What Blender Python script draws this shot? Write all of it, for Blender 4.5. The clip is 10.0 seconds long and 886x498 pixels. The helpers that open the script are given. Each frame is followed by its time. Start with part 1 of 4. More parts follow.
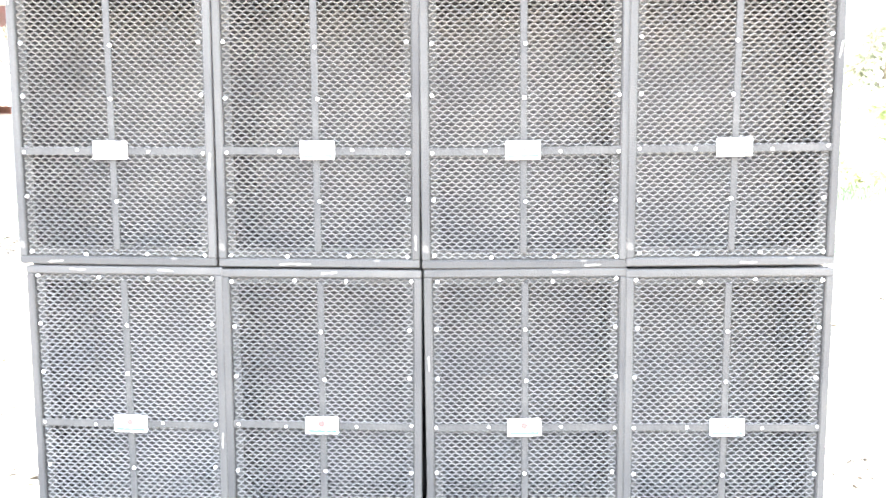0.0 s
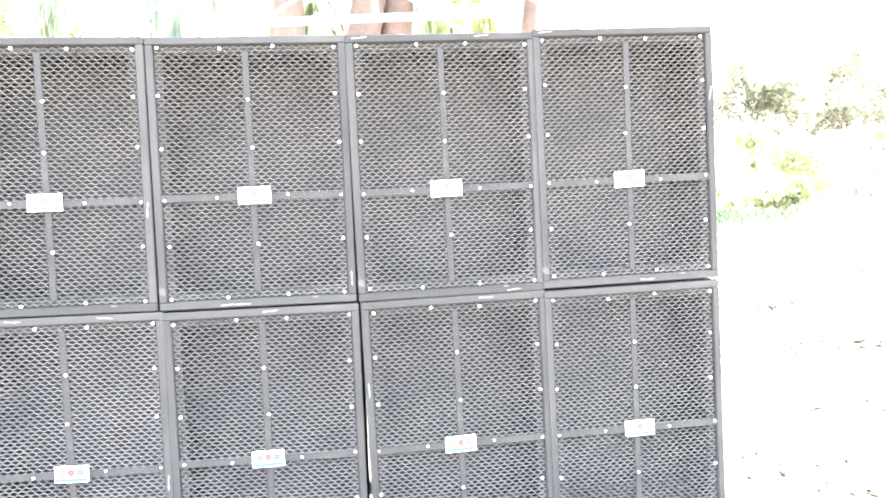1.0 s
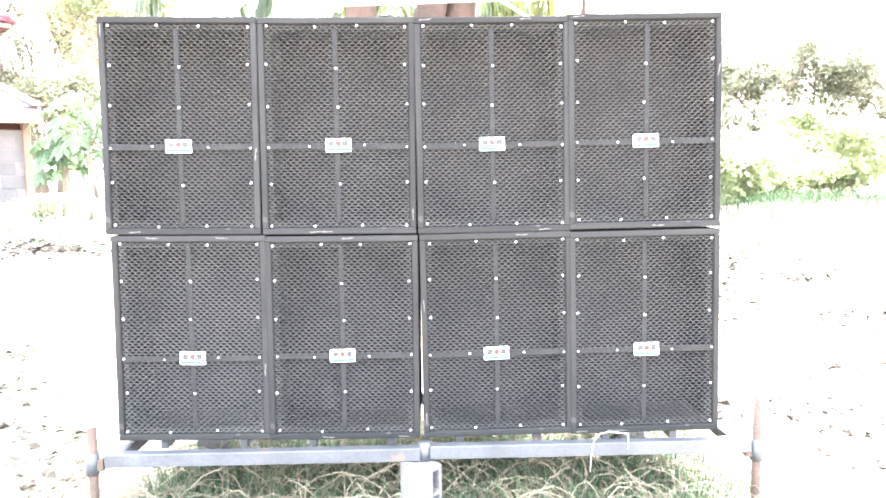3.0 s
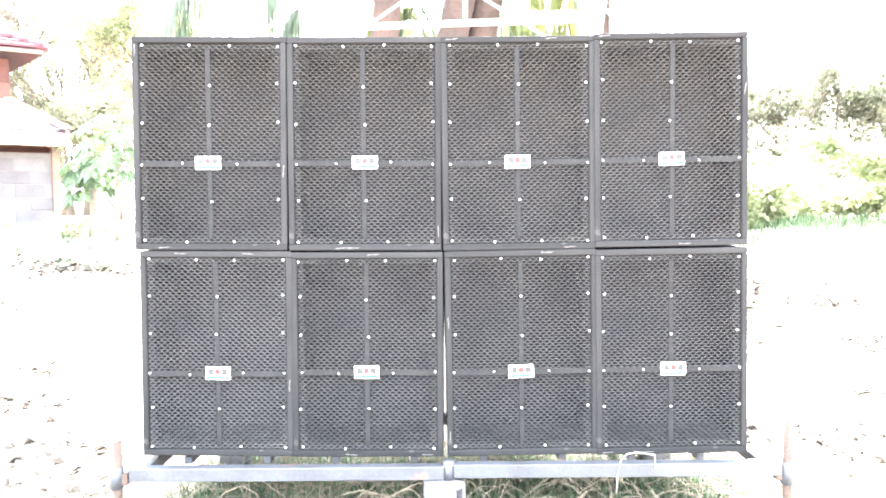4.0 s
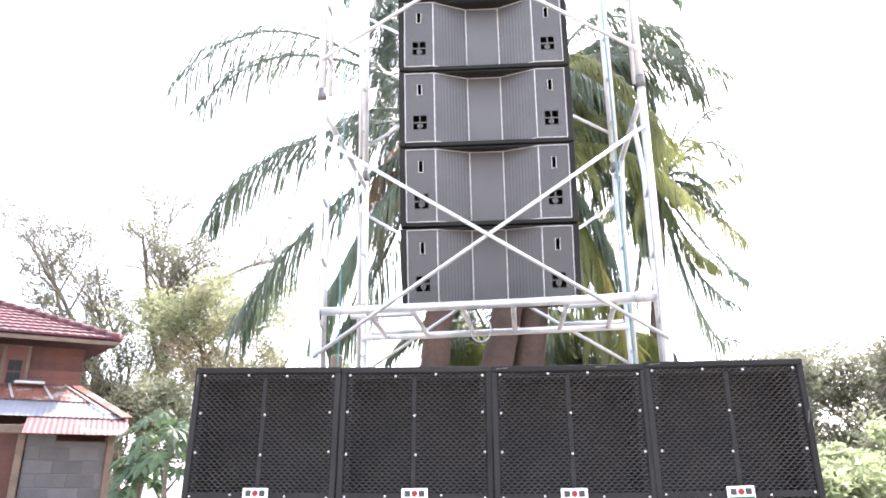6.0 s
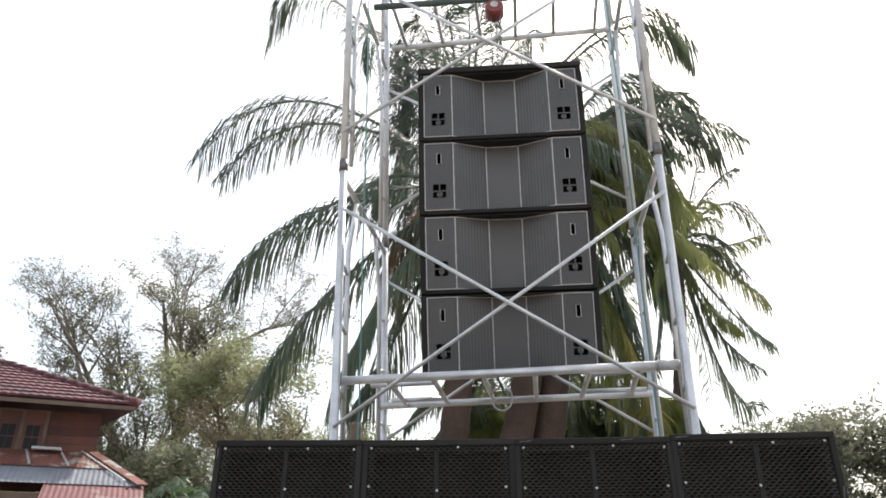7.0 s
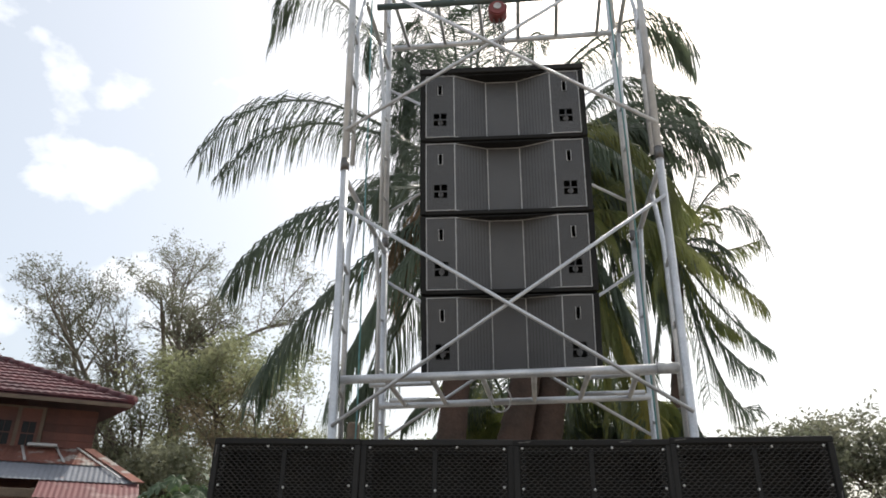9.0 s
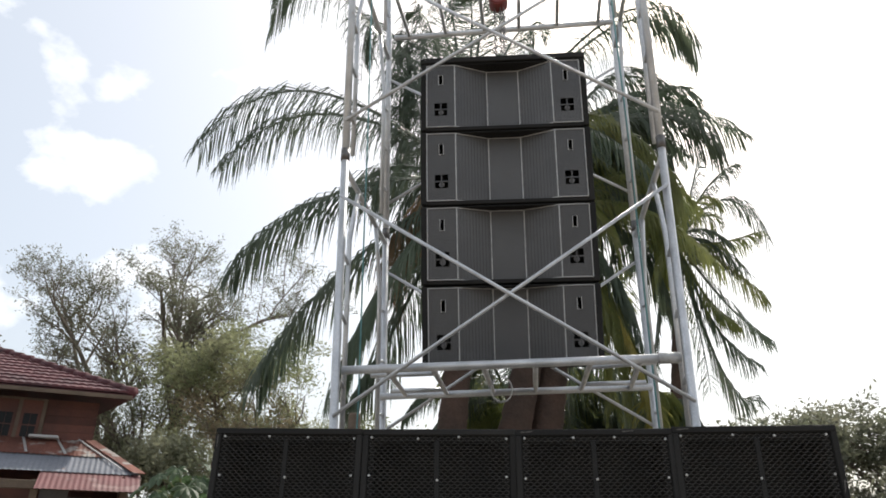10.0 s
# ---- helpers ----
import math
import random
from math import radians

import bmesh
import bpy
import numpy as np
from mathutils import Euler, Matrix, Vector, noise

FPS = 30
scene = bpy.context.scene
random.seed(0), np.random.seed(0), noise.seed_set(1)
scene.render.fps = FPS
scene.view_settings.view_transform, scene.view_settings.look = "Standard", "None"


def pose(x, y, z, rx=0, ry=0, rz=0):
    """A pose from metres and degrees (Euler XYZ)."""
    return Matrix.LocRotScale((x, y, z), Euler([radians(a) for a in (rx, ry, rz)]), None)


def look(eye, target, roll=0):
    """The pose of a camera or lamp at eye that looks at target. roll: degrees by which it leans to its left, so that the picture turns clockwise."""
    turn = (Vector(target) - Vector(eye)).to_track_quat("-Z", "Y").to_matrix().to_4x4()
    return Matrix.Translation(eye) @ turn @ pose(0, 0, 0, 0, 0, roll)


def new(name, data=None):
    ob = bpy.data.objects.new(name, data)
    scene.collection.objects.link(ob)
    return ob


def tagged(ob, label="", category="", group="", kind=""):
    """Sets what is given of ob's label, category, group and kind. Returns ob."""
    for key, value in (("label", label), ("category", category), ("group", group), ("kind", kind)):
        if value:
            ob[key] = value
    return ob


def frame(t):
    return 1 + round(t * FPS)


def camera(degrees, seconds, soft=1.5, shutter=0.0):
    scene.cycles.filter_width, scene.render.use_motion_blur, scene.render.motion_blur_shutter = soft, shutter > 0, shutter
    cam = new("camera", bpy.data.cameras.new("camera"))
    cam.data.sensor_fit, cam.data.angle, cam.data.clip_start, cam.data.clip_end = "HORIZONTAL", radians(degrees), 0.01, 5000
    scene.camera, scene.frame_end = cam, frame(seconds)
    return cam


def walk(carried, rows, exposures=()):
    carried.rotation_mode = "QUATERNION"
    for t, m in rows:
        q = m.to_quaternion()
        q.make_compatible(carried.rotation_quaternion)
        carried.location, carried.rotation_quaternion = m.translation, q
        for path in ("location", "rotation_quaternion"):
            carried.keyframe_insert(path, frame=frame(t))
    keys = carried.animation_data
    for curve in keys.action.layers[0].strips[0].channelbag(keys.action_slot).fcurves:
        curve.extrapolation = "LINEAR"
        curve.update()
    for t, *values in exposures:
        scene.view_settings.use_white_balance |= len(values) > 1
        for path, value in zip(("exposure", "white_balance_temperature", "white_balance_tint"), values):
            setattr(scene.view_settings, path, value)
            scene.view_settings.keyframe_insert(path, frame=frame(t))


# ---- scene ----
cam = camera(64.2, 10.0, soft=1.8)
PATH = [
    (0, (0.1377, -2.0914, 1.4208), (0.0829, -0.4919, 1.2429), -0.2),
    (0.5, (0.0652, -2.1429, 1.4104), (0.1449, -0.5377, 1.3154), -0.6),
    (1, (0.0370, -2.2661, 1.4200), (0.2093, -0.6682, 1.3242), -2.5),
    (1.5, (0.0572, -2.4762, 1.4192), (0.1964, -0.8726, 1.3717), -0.8),
    (2, (0.0233, -2.6935, 1.4055), (0.0990, -1.0884, 1.2977), -1.0),
    (2.5, (0.0459, -2.7925, 1.3572), (0.1038, -1.1906, 1.2091), -1.0),
    (4, (0.0113, -2.8135, 1.2791), (0.0064, -1.2051, 1.1970), -0.5),
    (4.5, (0.0089, -2.8143, 1.3234), (0.0129, -1.2043, 1.3355), -0.3),
    (5, (0.0386, -2.8119, 1.4079), (-0.0064, -1.2220, 1.6543), -0.4),
    (5.5, (0.0298, -2.8272, 1.4812), (-0.0564, -1.2727, 1.8926), -0.2),
    (6, (0.0177, -2.8392, 1.4933), (-0.0942, -1.3210, 2.0173), -0.2),
    (7.3, (0.0024, -2.8706, 1.5319), (-0.1570, -1.4112, 2.1920), 0.1),
    (7.5, (0.0032, -2.8658, 1.5263), (-0.1650, -1.4071, 2.1864), 0.2),
    (8, (0.0008, -2.8610, 1.5223), (-0.1650, -1.4023, 2.1840), 0.6),
    (8.5, (0.0000, -2.8569, 1.5231), (-0.1538, -1.3991, 2.1888), 0.5),
    (9, (-0.0080, -2.8642, 1.5206), (-0.1505, -1.4007, 2.1759), 0.7),
    (9.5, (-0.0113, -2.8513, 1.5174), (-0.1505, -1.3838, 2.1638), 0.8),
    (10, (-0.0169, -2.8489, 1.5174), (-0.1594, -1.3774, 2.1558), 0.6),
]
EXPOSURES = [(0, 5.5, 6300, 11), (0.5, 5.36, 6300, 11), (1, 5.15, 6300, 12), (1.5, 4.82, 6300, 12), (2, 4.6, 6300, 13), (2.5, 4.5, 6300, 14), (4, 4.66, 6300, 14), (4.5, 4.70, 6250, 14),
             (5, 4.3, 6150, 15), (5.5, 3.45, 6050, 19), (6, 2.35, 6150, 19), (6.2, 2.05, 6200, 18), (7.3, 0.36, 6500, 10), (7.6, 0.23, 6500, 10), (10, 0.18, 6500, 10)]
walk(cam, [(t, look(eye, target, roll)) for t, eye, target, roll in PATH], EXPOSURES)

# ---- sky and sun ----
SUN_AZ, SUN_EL = radians(20.0), radians(50.0)   # azimuth from +y towards +x
world = bpy.data.worlds.new("sky")
scene.world = world
world.use_nodes = True
wn, wl = world.node_tree.nodes, world.node_tree.links
wn.clear()
w_out = wn.new("ShaderNodeOutputWorld")
w_bg = wn.new("ShaderNodeBackground")
w_sky = wn.new("ShaderNodeTexSky")
w_sky.sky_type = "NISHITA"
w_sky.sun_disc = False
w_sky.sun_elevation, w_sky.sun_rotation = SUN_EL, SUN_AZ
w_sky.air_density, w_sky.dust_density, w_sky.ozone_density = 1.0, 5.0, 1.0
w_co = wn.new("ShaderNodeTexCoord")
w_map = wn.new("ShaderNodeMapping")
w_map.inputs["Scale"].default_value = (1.0, 1.0, 1.5)
w_map.inputs["Rotation"].default_value = (radians(6.8), 0.0, radians(-4.0))
w_noise = wn.new("ShaderNodeTexNoise")
w_noise.inputs["Scale"].default_value = 4.6
w_noise.inputs["Detail"].default_value = 9.0
w_noise.inputs["Roughness"].default_value = 0.52
w_ramp = wn.new("ShaderNodeValToRGB")
w_ramp.color_ramp.elements[0].position = 0.52
w_ramp.color_ramp.elements[1].position = 0.60
w_mix = wn.new("ShaderNodeMixRGB")
w_mix.inputs["Color2"].default_value = (7.5, 7.6, 7.8, 1)
w_haze = wn.new("ShaderNodeMixRGB")
w_haze.inputs["Fac"].default_value = 0.46
w_haze.inputs["Color2"].default_value = (6.05, 6.48, 6.62, 1)
wl.new(w_co.outputs["Generated"], w_map.inputs["Vector"])
wl.new(w_map.outputs["Vector"], w_noise.inputs["Vector"])
wl.new(w_noise.outputs["Fac"], w_ramp.inputs["Fac"])
wl.new(w_sky.outputs["Color"], w_haze.inputs["Color1"])
wl.new(w_haze.outputs["Color"], w_mix.inputs["Color1"])
wl.new(w_ramp.outputs["Color"], w_mix.inputs["Fac"])
wl.new(w_mix.outputs["Color"], w_bg.inputs["Color"])
w_bg.inputs["Strength"].default_value = 0.15
wl.new(w_bg.outputs["Background"], w_out.inputs["Surface"])
sun = new("sun", bpy.data.lights.new("sun", "SUN"))
sun.data.energy, sun.data.angle, sun.data.color = 4.0, radians(0.5), (1.0, 0.95, 0.87)
sun_dir = Vector((math.sin(SUN_AZ) * math.cos(SUN_EL), math.cos(SUN_AZ) * math.cos(SUN_EL), math.sin(SUN_EL)))
sun.matrix_world = look(sun_dir * 50, (0, 0, 0))


# ---- materials ----
def material(name, col, col2=None, rough=0.6, metal=0.0, scale=6.0, fine=60.0, bump=0.2, vary=0.0, spec=0.5, lit=0.0, dirt=None):
    """Two scales of noise over a base colour, a fine relief; vary: change from object to object; lit: light let through (leaves)."""
    m = bpy.data.materials.new(name)
    m.use_nodes = True
    n, l = m.node_tree.nodes, m.node_tree.links
    bsdf = n["Principled BSDF"]
    bsdf.inputs["Roughness"].default_value = rough
    bsdf.inputs["Metallic"].default_value = metal
    bsdf.inputs["Specular IOR Level"].default_value = spec
    co = n.new("ShaderNodeTexCoord")
    big, small = n.new("ShaderNodeTexNoise"), n.new("ShaderNodeTexNoise")
    big.inputs["Scale"].default_value, big.inputs["Detail"].default_value = scale, 5
    small.inputs["Scale"].default_value, small.inputs["Detail"].default_value = fine, 4
    for t in (big, small):
        l.new(co.outputs["Object"], t.inputs["Vector"])
    ramp = n.new("ShaderNodeValToRGB")
    ramp.color_ramp.elements[0].position, ramp.color_ramp.elements[1].position = 0.35, 0.65
    c2 = col2 or tuple(c * 0.7 for c in col)
    ramp.color_ramp.elements[0].color, ramp.color_ramp.elements[1].color = (*col, 1), (*c2, 1)
    l.new(big.outputs["Fac"], ramp.inputs["Fac"])
    tone = n.new("ShaderNodeHueSaturation")
    l.new(ramp.outputs["Color"], tone.inputs["Color"])
    rng = n.new("ShaderNodeMapRange")
    rng.inputs["To Min"].default_value, rng.inputs["To Max"].default_value = 0.72, 1.28
    l.new(small.outputs["Fac"], rng.inputs["Value"])
    value = rng.outputs["Result"]
    if vary:
        info = n.new("ShaderNodeObjectInfo")
        r2 = n.new("ShaderNodeMapRange")
        r2.inputs["To Min"].default_value, r2.inputs["To Max"].default_value = 1 - vary, 1 + vary
        l.new(info.outputs["Random"], r2.inputs["Value"])
        mul = n.new("ShaderNodeMath")
        mul.operation = "MULTIPLY"
        l.new(value, mul.inputs[0])
        l.new(r2.outputs["Result"], mul.inputs[1])
        value = mul.outputs["Value"]
    l.new(value, tone.inputs["Value"])
    colour = tone.outputs["Color"]
    if dirt:
        dn = n.new("ShaderNodeTexNoise")
        dn.inputs["Scale"].default_value, dn.inputs["Detail"].default_value = dirt[1], 8
        l.new(co.outputs["Object"], dn.inputs["Vector"])
        dr = n.new("ShaderNodeValToRGB")
        dr.color_ramp.elements[0].position, dr.color_ramp.elements[1].position = dirt[2], dirt[2] + 0.08
        l.new(dn.outputs["Fac"], dr.inputs["Fac"])
        dm = n.new("ShaderNodeMixRGB")
        dm.inputs["Color2"].default_value = (*dirt[0], 1)
        l.new(dr.outputs["Color"], dm.inputs["Fac"])
        l.new(colour, dm.inputs["Color1"])
        colour = dm.outputs["Color"]
    l.new(colour, bsdf.inputs["Base Color"])
    if bump:
        b = n.new("ShaderNodeBump")
        b.inputs["Strength"].default_value, b.inputs["Distance"].default_value = bump, 0.01
        l.new(small.outputs["Fac"], b.inputs["Height"])
        l.new(b.outputs["Normal"], bsdf.inputs["Normal"])
    if lit:
        tr = n.new("ShaderNodeBsdfTranslucent")
        l.new(colour, tr.inputs["Color"])
        mx = n.new("ShaderNodeMixShader")
        mx.inputs["Fac"].default_value = lit
        out = n["Material Output"]
        l.new(bsdf.outputs["BSDF"], mx.inputs[1])
        l.new(tr.outputs["BSDF"], mx.inputs[2])
        l.new(mx.outputs["Shader"], out.inputs["Surface"])
    return m


M_CAB = material("black_cabinet_paint", (0.021, 0.021, 0.0215), (0.030, 0.0295, 0.029), 0.7, 0, 3, 220, 0.35, 0.15, spec=0.08, dirt=((0.10, 0.095, 0.09), 9, 0.68))
M_MESH = material("black_expanded_steel", (0.049, 0.049, 0.050), (0.066, 0.064, 0.062), 0.55, 0.0, 5, 90, 0.1, 0.12, spec=0.2)
M_INNER = material("black_inside", (0.012, 0.012, 0.012), (0.016, 0.016, 0.016), 0.8, 0, 4, 60, 0.1)
M_BAR = material("painted_steel_strip", (0.02112, 0.02112, 0.02156), (0.02904, 0.0286, 0.02816), 0.7, 0.0, 8, 120, 0.15, spec=0.08)
M_RIM = material("black_rim", (0.024, 0.024, 0.0245), (0.032, 0.032, 0.031), 0.75, 0, 8, 120, 0.15, spec=0.06)
M_BOLT = material("zinc_bolt", (0.6, 0.6, 0.59), (0.45, 0.45, 0.45), 0.4, 0.3, 30, 200, 0.05)
M_WHITE = material("white_plastic", (0.8, 0.8, 0.79), (0.72, 0.72, 0.71), 0.35, 0, 20, 150, 0.03)
M_GREEN = material("green_stripe", (0.004, 0.12, 0.055), (0.004, 0.10, 0.045), 0.4, 0, 20, 150, 0.03)
M_MARK = material("black_print", (0.03, 0.03, 0.03), None, 0.5, 0, 20, 150, 0)
M_RED = material("red_print", (0.22, 0.012, 0.012), None, 0.5, 0, 20, 150, 0)
M_SCUFF = material("bare_wood_scuff", (0.10, 0.095, 0.09), (0.05, 0.047, 0.045), 0.8, 0, 60, 200, 0.2)
M_GRILLE = material("grey_perforated_grille", (0.085, 0.085, 0.09), (0.105, 0.105, 0.11), 0.5, 0.2, 4, 330, 0.3, 0.08)


def perforate(m, pitch, hole, dark):
    """Rows of fine round holes, staggered by the cell pattern, darkening the sheet."""
    n, l = m.node_tree.nodes, m.node_tree.links
    bsdf = n["Principled BSDF"]
    old = bsdf.inputs["Base Color"].links[0].from_socket
    co, vo = n.new("ShaderNodeTexCoord"), n.new("ShaderNodeTexVoronoi")
    vo.inputs["Scale"].default_value, vo.inputs["Randomness"].default_value = 1 / pitch, 0.0
    l.new(co.outputs["Object"], vo.inputs["Vector"])
    lt, mx = n.new("ShaderNodeMath"), n.new("ShaderNodeMixRGB")
    lt.operation, lt.inputs[1].default_value = "LESS_THAN", hole
    l.new(vo.outputs["Distance"], lt.inputs[0])
    l.new(lt.outputs["Value"], mx.inputs["Fac"])
    l.new(old, mx.inputs["Color1"])
    mx.inputs["Color2"].default_value = (dark, dark, dark, 1)
    l.new(mx.outputs["Color"], bsdf.inputs["Base Color"])


perforate(M_GRILLE, 0.009, 0.36, 0.04)
M_TRIM = material("pale_grille_edge", (0.5, 0.5, 0.5), (0.36, 0.36, 0.36), 0.5, 0.2, 40, 200, 0.2)
M_CAP = material("grey_driver_cone", (0.16, 0.16, 0.165), (0.12, 0.12, 0.125), 0.6, 0.0, 30, 200, 0.1)
M_ALU = material("galvanised_tube", (0.58, 0.595, 0.62), (0.45, 0.465, 0.49), 0.40, 0.5, 7, 120, 0.12, 0.05, dirt=((0.36, 0.33, 0.31), 14, 0.70))
M_DARKSTEEL = material("dark_green_beam", (0.05, 0.08, 0.08), (0.08, 0.1, 0.1), 0.5, 0.3, 8, 100, 0.1)
M_HOIST = material("red_hoist_paint", (0.22, 0.048, 0.045), (0.15, 0.035, 0.033), 0.5, 0.1, 12, 100, 0.1)
M_CHAIN = material("steel_chain", (0.16, 0.16, 0.16), (0.11, 0.10, 0.095), 0.45, 0.8, 20, 100, 0.1)
M_ROPE = material("teal_rope", (0.10, 0.22, 0.23), (0.13, 0.28, 0.28), 0.8, 0, 30, 300, 0.3)
M_FRAME = material("grey_painted_steel", (0.074, 0.080, 0.090), (0.055, 0.058, 0.064), 0.5, 0.25, 6, 90, 0.15, 0, dirt=((0.2, 0.1, 0.06), 7, 0.62))
M_RUSTPIPE = material("rusty_pipe", (0.085, 0.058, 0.043), (0.058, 0.042, 0.034), 0.85, 0.1, 14, 90, 0.4)
M_BLOCK = material("concrete_block", (0.125, 0.12, 0.125), (0.105, 0.10, 0.105), 0.95, 0, 3.5, 60, 0.7, 0.22)
M_MORTAR = material("mortar", (0.115, 0.11, 0.11), (0.135, 0.13, 0.13), 0.95, 0, 8, 90, 0.5)
M_SOIL = material("pale_sandy_soil", (0.31, 0.27, 0.22), (0.23, 0.20, 0.16), 0.95, 0, 0.7, 9, 0.9, 0, dirt=((0.14, 0.11, 0.07), 1.6, 0.58))
M_GRASS = material("green_grass", (0.042, 0.085, 0.040), (0.070, 0.11, 0.050), 0.7, 0, 3, 40, 0, 0, lit=0.35)
M_STRAW = material("dry_stems", (0.24, 0.205, 0.15), (0.17, 0.14, 0.095), 0.85, 0, 5, 60, 0)
M_LITTER = material("dry_leaf_litter", (0.035, 0.028, 0.02), (0.055, 0.045, 0.033), 0.9, 0, 5, 60, 0)
M_PALEBARK = material("pale_smooth_bark", (0.24, 0.22, 0.18), (0.17, 0.155, 0.125), 0.85, 0, 8, 60, 0.4)
M_BARK = material("grey_bark", (0.14, 0.115, 0.09), (0.09, 0.075, 0.06), 0.95, 0, 5, 40, 0.7)
M_PALMTRUNK = material("palm_bark", (0.090, 0.058, 0.047), (0.060, 0.043, 0.036), 0.95, 0, 4, 30, 0.8)
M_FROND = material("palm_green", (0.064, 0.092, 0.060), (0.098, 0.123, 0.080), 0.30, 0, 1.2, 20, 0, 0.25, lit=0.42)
# lighter, yellower copy of palm_green: sunlight on some fronds put into their colour
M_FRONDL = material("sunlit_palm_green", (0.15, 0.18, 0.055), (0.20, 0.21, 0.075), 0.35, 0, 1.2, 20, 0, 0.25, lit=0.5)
M_FRONDY = material("yellowing_palm", (0.36, 0.29, 0.06), (0.22, 0.21, 0.05), 0.45, 0, 1.2, 20, 0, 0.2, lit=0.4)
M_FRONDD = material("dead_palm_brown", (0.2, 0.13, 0.07), (0.13, 0.09, 0.05), 0.8, 0, 2, 20, 0, 0.2, lit=0.15)
M_LEAF = material("tree_leaf_green", (0.12, 0.132, 0.088), (0.165, 0.165, 0.115), 0.55, 0, 0.8, 6, 0, 0.15, lit=0.58)
M_LEAFY = material("yellow_green_leaf", (0.205, 0.232, 0.122), (0.25, 0.255, 0.15), 0.55, 0, 0.8, 6, 0, 0.15, lit=0.7)
M_LEAFW = material("bright_weed_leaf", (0.25, 0.30, 0.155), (0.31, 0.34, 0.20), 0.5, 0, 0.8, 6, 0, 0.15, lit=0.65)
M_LEAFP = material("pale_green_leaf", (0.17, 0.195, 0.115), (0.22, 0.225, 0.15), 0.55, 0, 0.8, 6, 0, 0.15, lit=0.55)
M_LEAFD = material("dry_brown_leaf", (0.29, 0.22, 0.15), (0.24, 0.21, 0.12), 0.7, 0, 0.8, 6, 0, 0.15, lit=0.6)
M_LEAFB = material("broad_green_leaf", (0.04, 0.08, 0.045), (0.075, 0.115, 0.05), 0.5, 0, 1.2, 6, 0, 0.15, lit=0.35)
M_ROOFTILE = material("red_roof_tile", (0.092, 0.024, 0.029), (0.055, 0.019, 0.023), 0.75, 0, 2, 30, 0.4, 0.15)
M_PLANK = material("red_brown_plank", (0.135, 0.05, 0.036), (0.085, 0.036, 0.028), 0.75, 0, 3, 40, 0.4, 0.28)
M_TIMBER = material("weathered_timber", (0.15, 0.11, 0.08), (0.105, 0.08, 0.06), 0.85, 0, 4, 40, 0.4, 0.15)
M_RUST = material("rusted_roof_sheet", (0.17, 0.062, 0.042), (0.11, 0.042, 0.03), 0.8, 0.0, 2.2, 25, 0.3, 0.25, dirt=((0.27, 0.25, 0.23), 3.2, 0.55))
M_ZINC = material("zinc_roof_sheet", (0.16, 0.172, 0.20), (0.12, 0.13, 0.155), 0.6, 0.0, 2, 25, 0.2, 0.2, dirt=((0.16, 0.09, 0.07), 2.4, 0.64))
M_PINK = material("faded_red_sheet", (0.15, 0.055, 0.055), (0.11, 0.042, 0.042), 0.7, 0.0, 2, 25, 0.2, 0.15, dirt=((0.22, 0.14, 0.13), 2.0, 0.58))
M_GLASS = material("dark_window_glass", (0.016, 0.016, 0.017), None, 0.25, 0, 3, 30, 0, spec=0.15)


# ---- mesh helpers ----
MODULE = 0.805            # metres to the length unit in which wall, tower and trees are laid out
UNIT = [MODULE]           # the unit in use; the house is laid out in metres


def placed(m):
    """A placing given in the unit in use, in metres."""
    m = m.copy()
    m.translation *= UNIT[0]
    return m


def mesh_of(name, verts, faces, mat, smooth=False):
    me = bpy.data.meshes.new(name)
    k = UNIT[0]
    me.from_pydata([(v[0] * k, v[1] * k, v[2] * k) for v in verts], [], faces)
    me.materials.append(mat)
    if smooth:
        me.polygons.foreach_set("use_smooth", [True] * len(me.polygons))
    me.update()
    return me


def from_bm(name, bm, mat, smooth=False):
    me = bpy.data.meshes.new(name)
    bmesh.ops.recalc_face_normals(bm, faces=bm.faces)
    bmesh.ops.scale(bm, vec=(UNIT[0],) * 3, verts=bm.verts)
    bm.to_mesh(me)
    bm.free()
    me.materials.append(mat)
    if smooth:
        me.polygons.foreach_set("use_smooth", [True] * len(me.polygons))
    return me


def part(name, data, parent, label="", m=None):
    ob = new(name, data)
    ob.parent = parent
    if m is not None:
        ob.matrix_basis = placed(m)
    if label:
        tagged(ob, label)
    return ob


def thing(name, label, category, group="", at=None, data=None, kind=""):
    ob = new(name, data)
    if at is not None:
        ob.matrix_basis = placed(at)
    return tagged(ob, label, category, group, kind)


def add_box(bm, x0, x1, y0, y1, z0, z1, bevel=0.0, m=None):
    r = bmesh.ops.create_cube(bm, size=1.0)
    vs = r["verts"]
    t = Matrix.Translation(((x0 + x1) / 2, (y0 + y1) / 2, (z0 + z1) / 2)) @ Matrix.Diagonal((x1 - x0, y1 - y0, z1 - z0, 1))
    bmesh.ops.transform(bm, matrix=t, verts=vs)
    if bevel:
        es = list({e for v in vs for e in v.link_edges})
        out = bmesh.ops.bevel(bm, geom=es, offset=bevel, segments=1, affect="EDGES", profile=0.5)
        vs = list({v for f in out["faces"] for v in f.verts} | {v for v in vs if v.is_valid})
    if m is not None:
        bmesh.ops.transform(bm, matrix=m, verts=[v for v in vs if v.is_valid])
    return bm


def box_mesh(name, x0, x1, y0, y1, z0, z1, mat, bevel=0.003, m=None):
    return from_bm(name, add_box(bmesh.new(), x0, x1, y0, y1, z0, z1, bevel, m), mat)


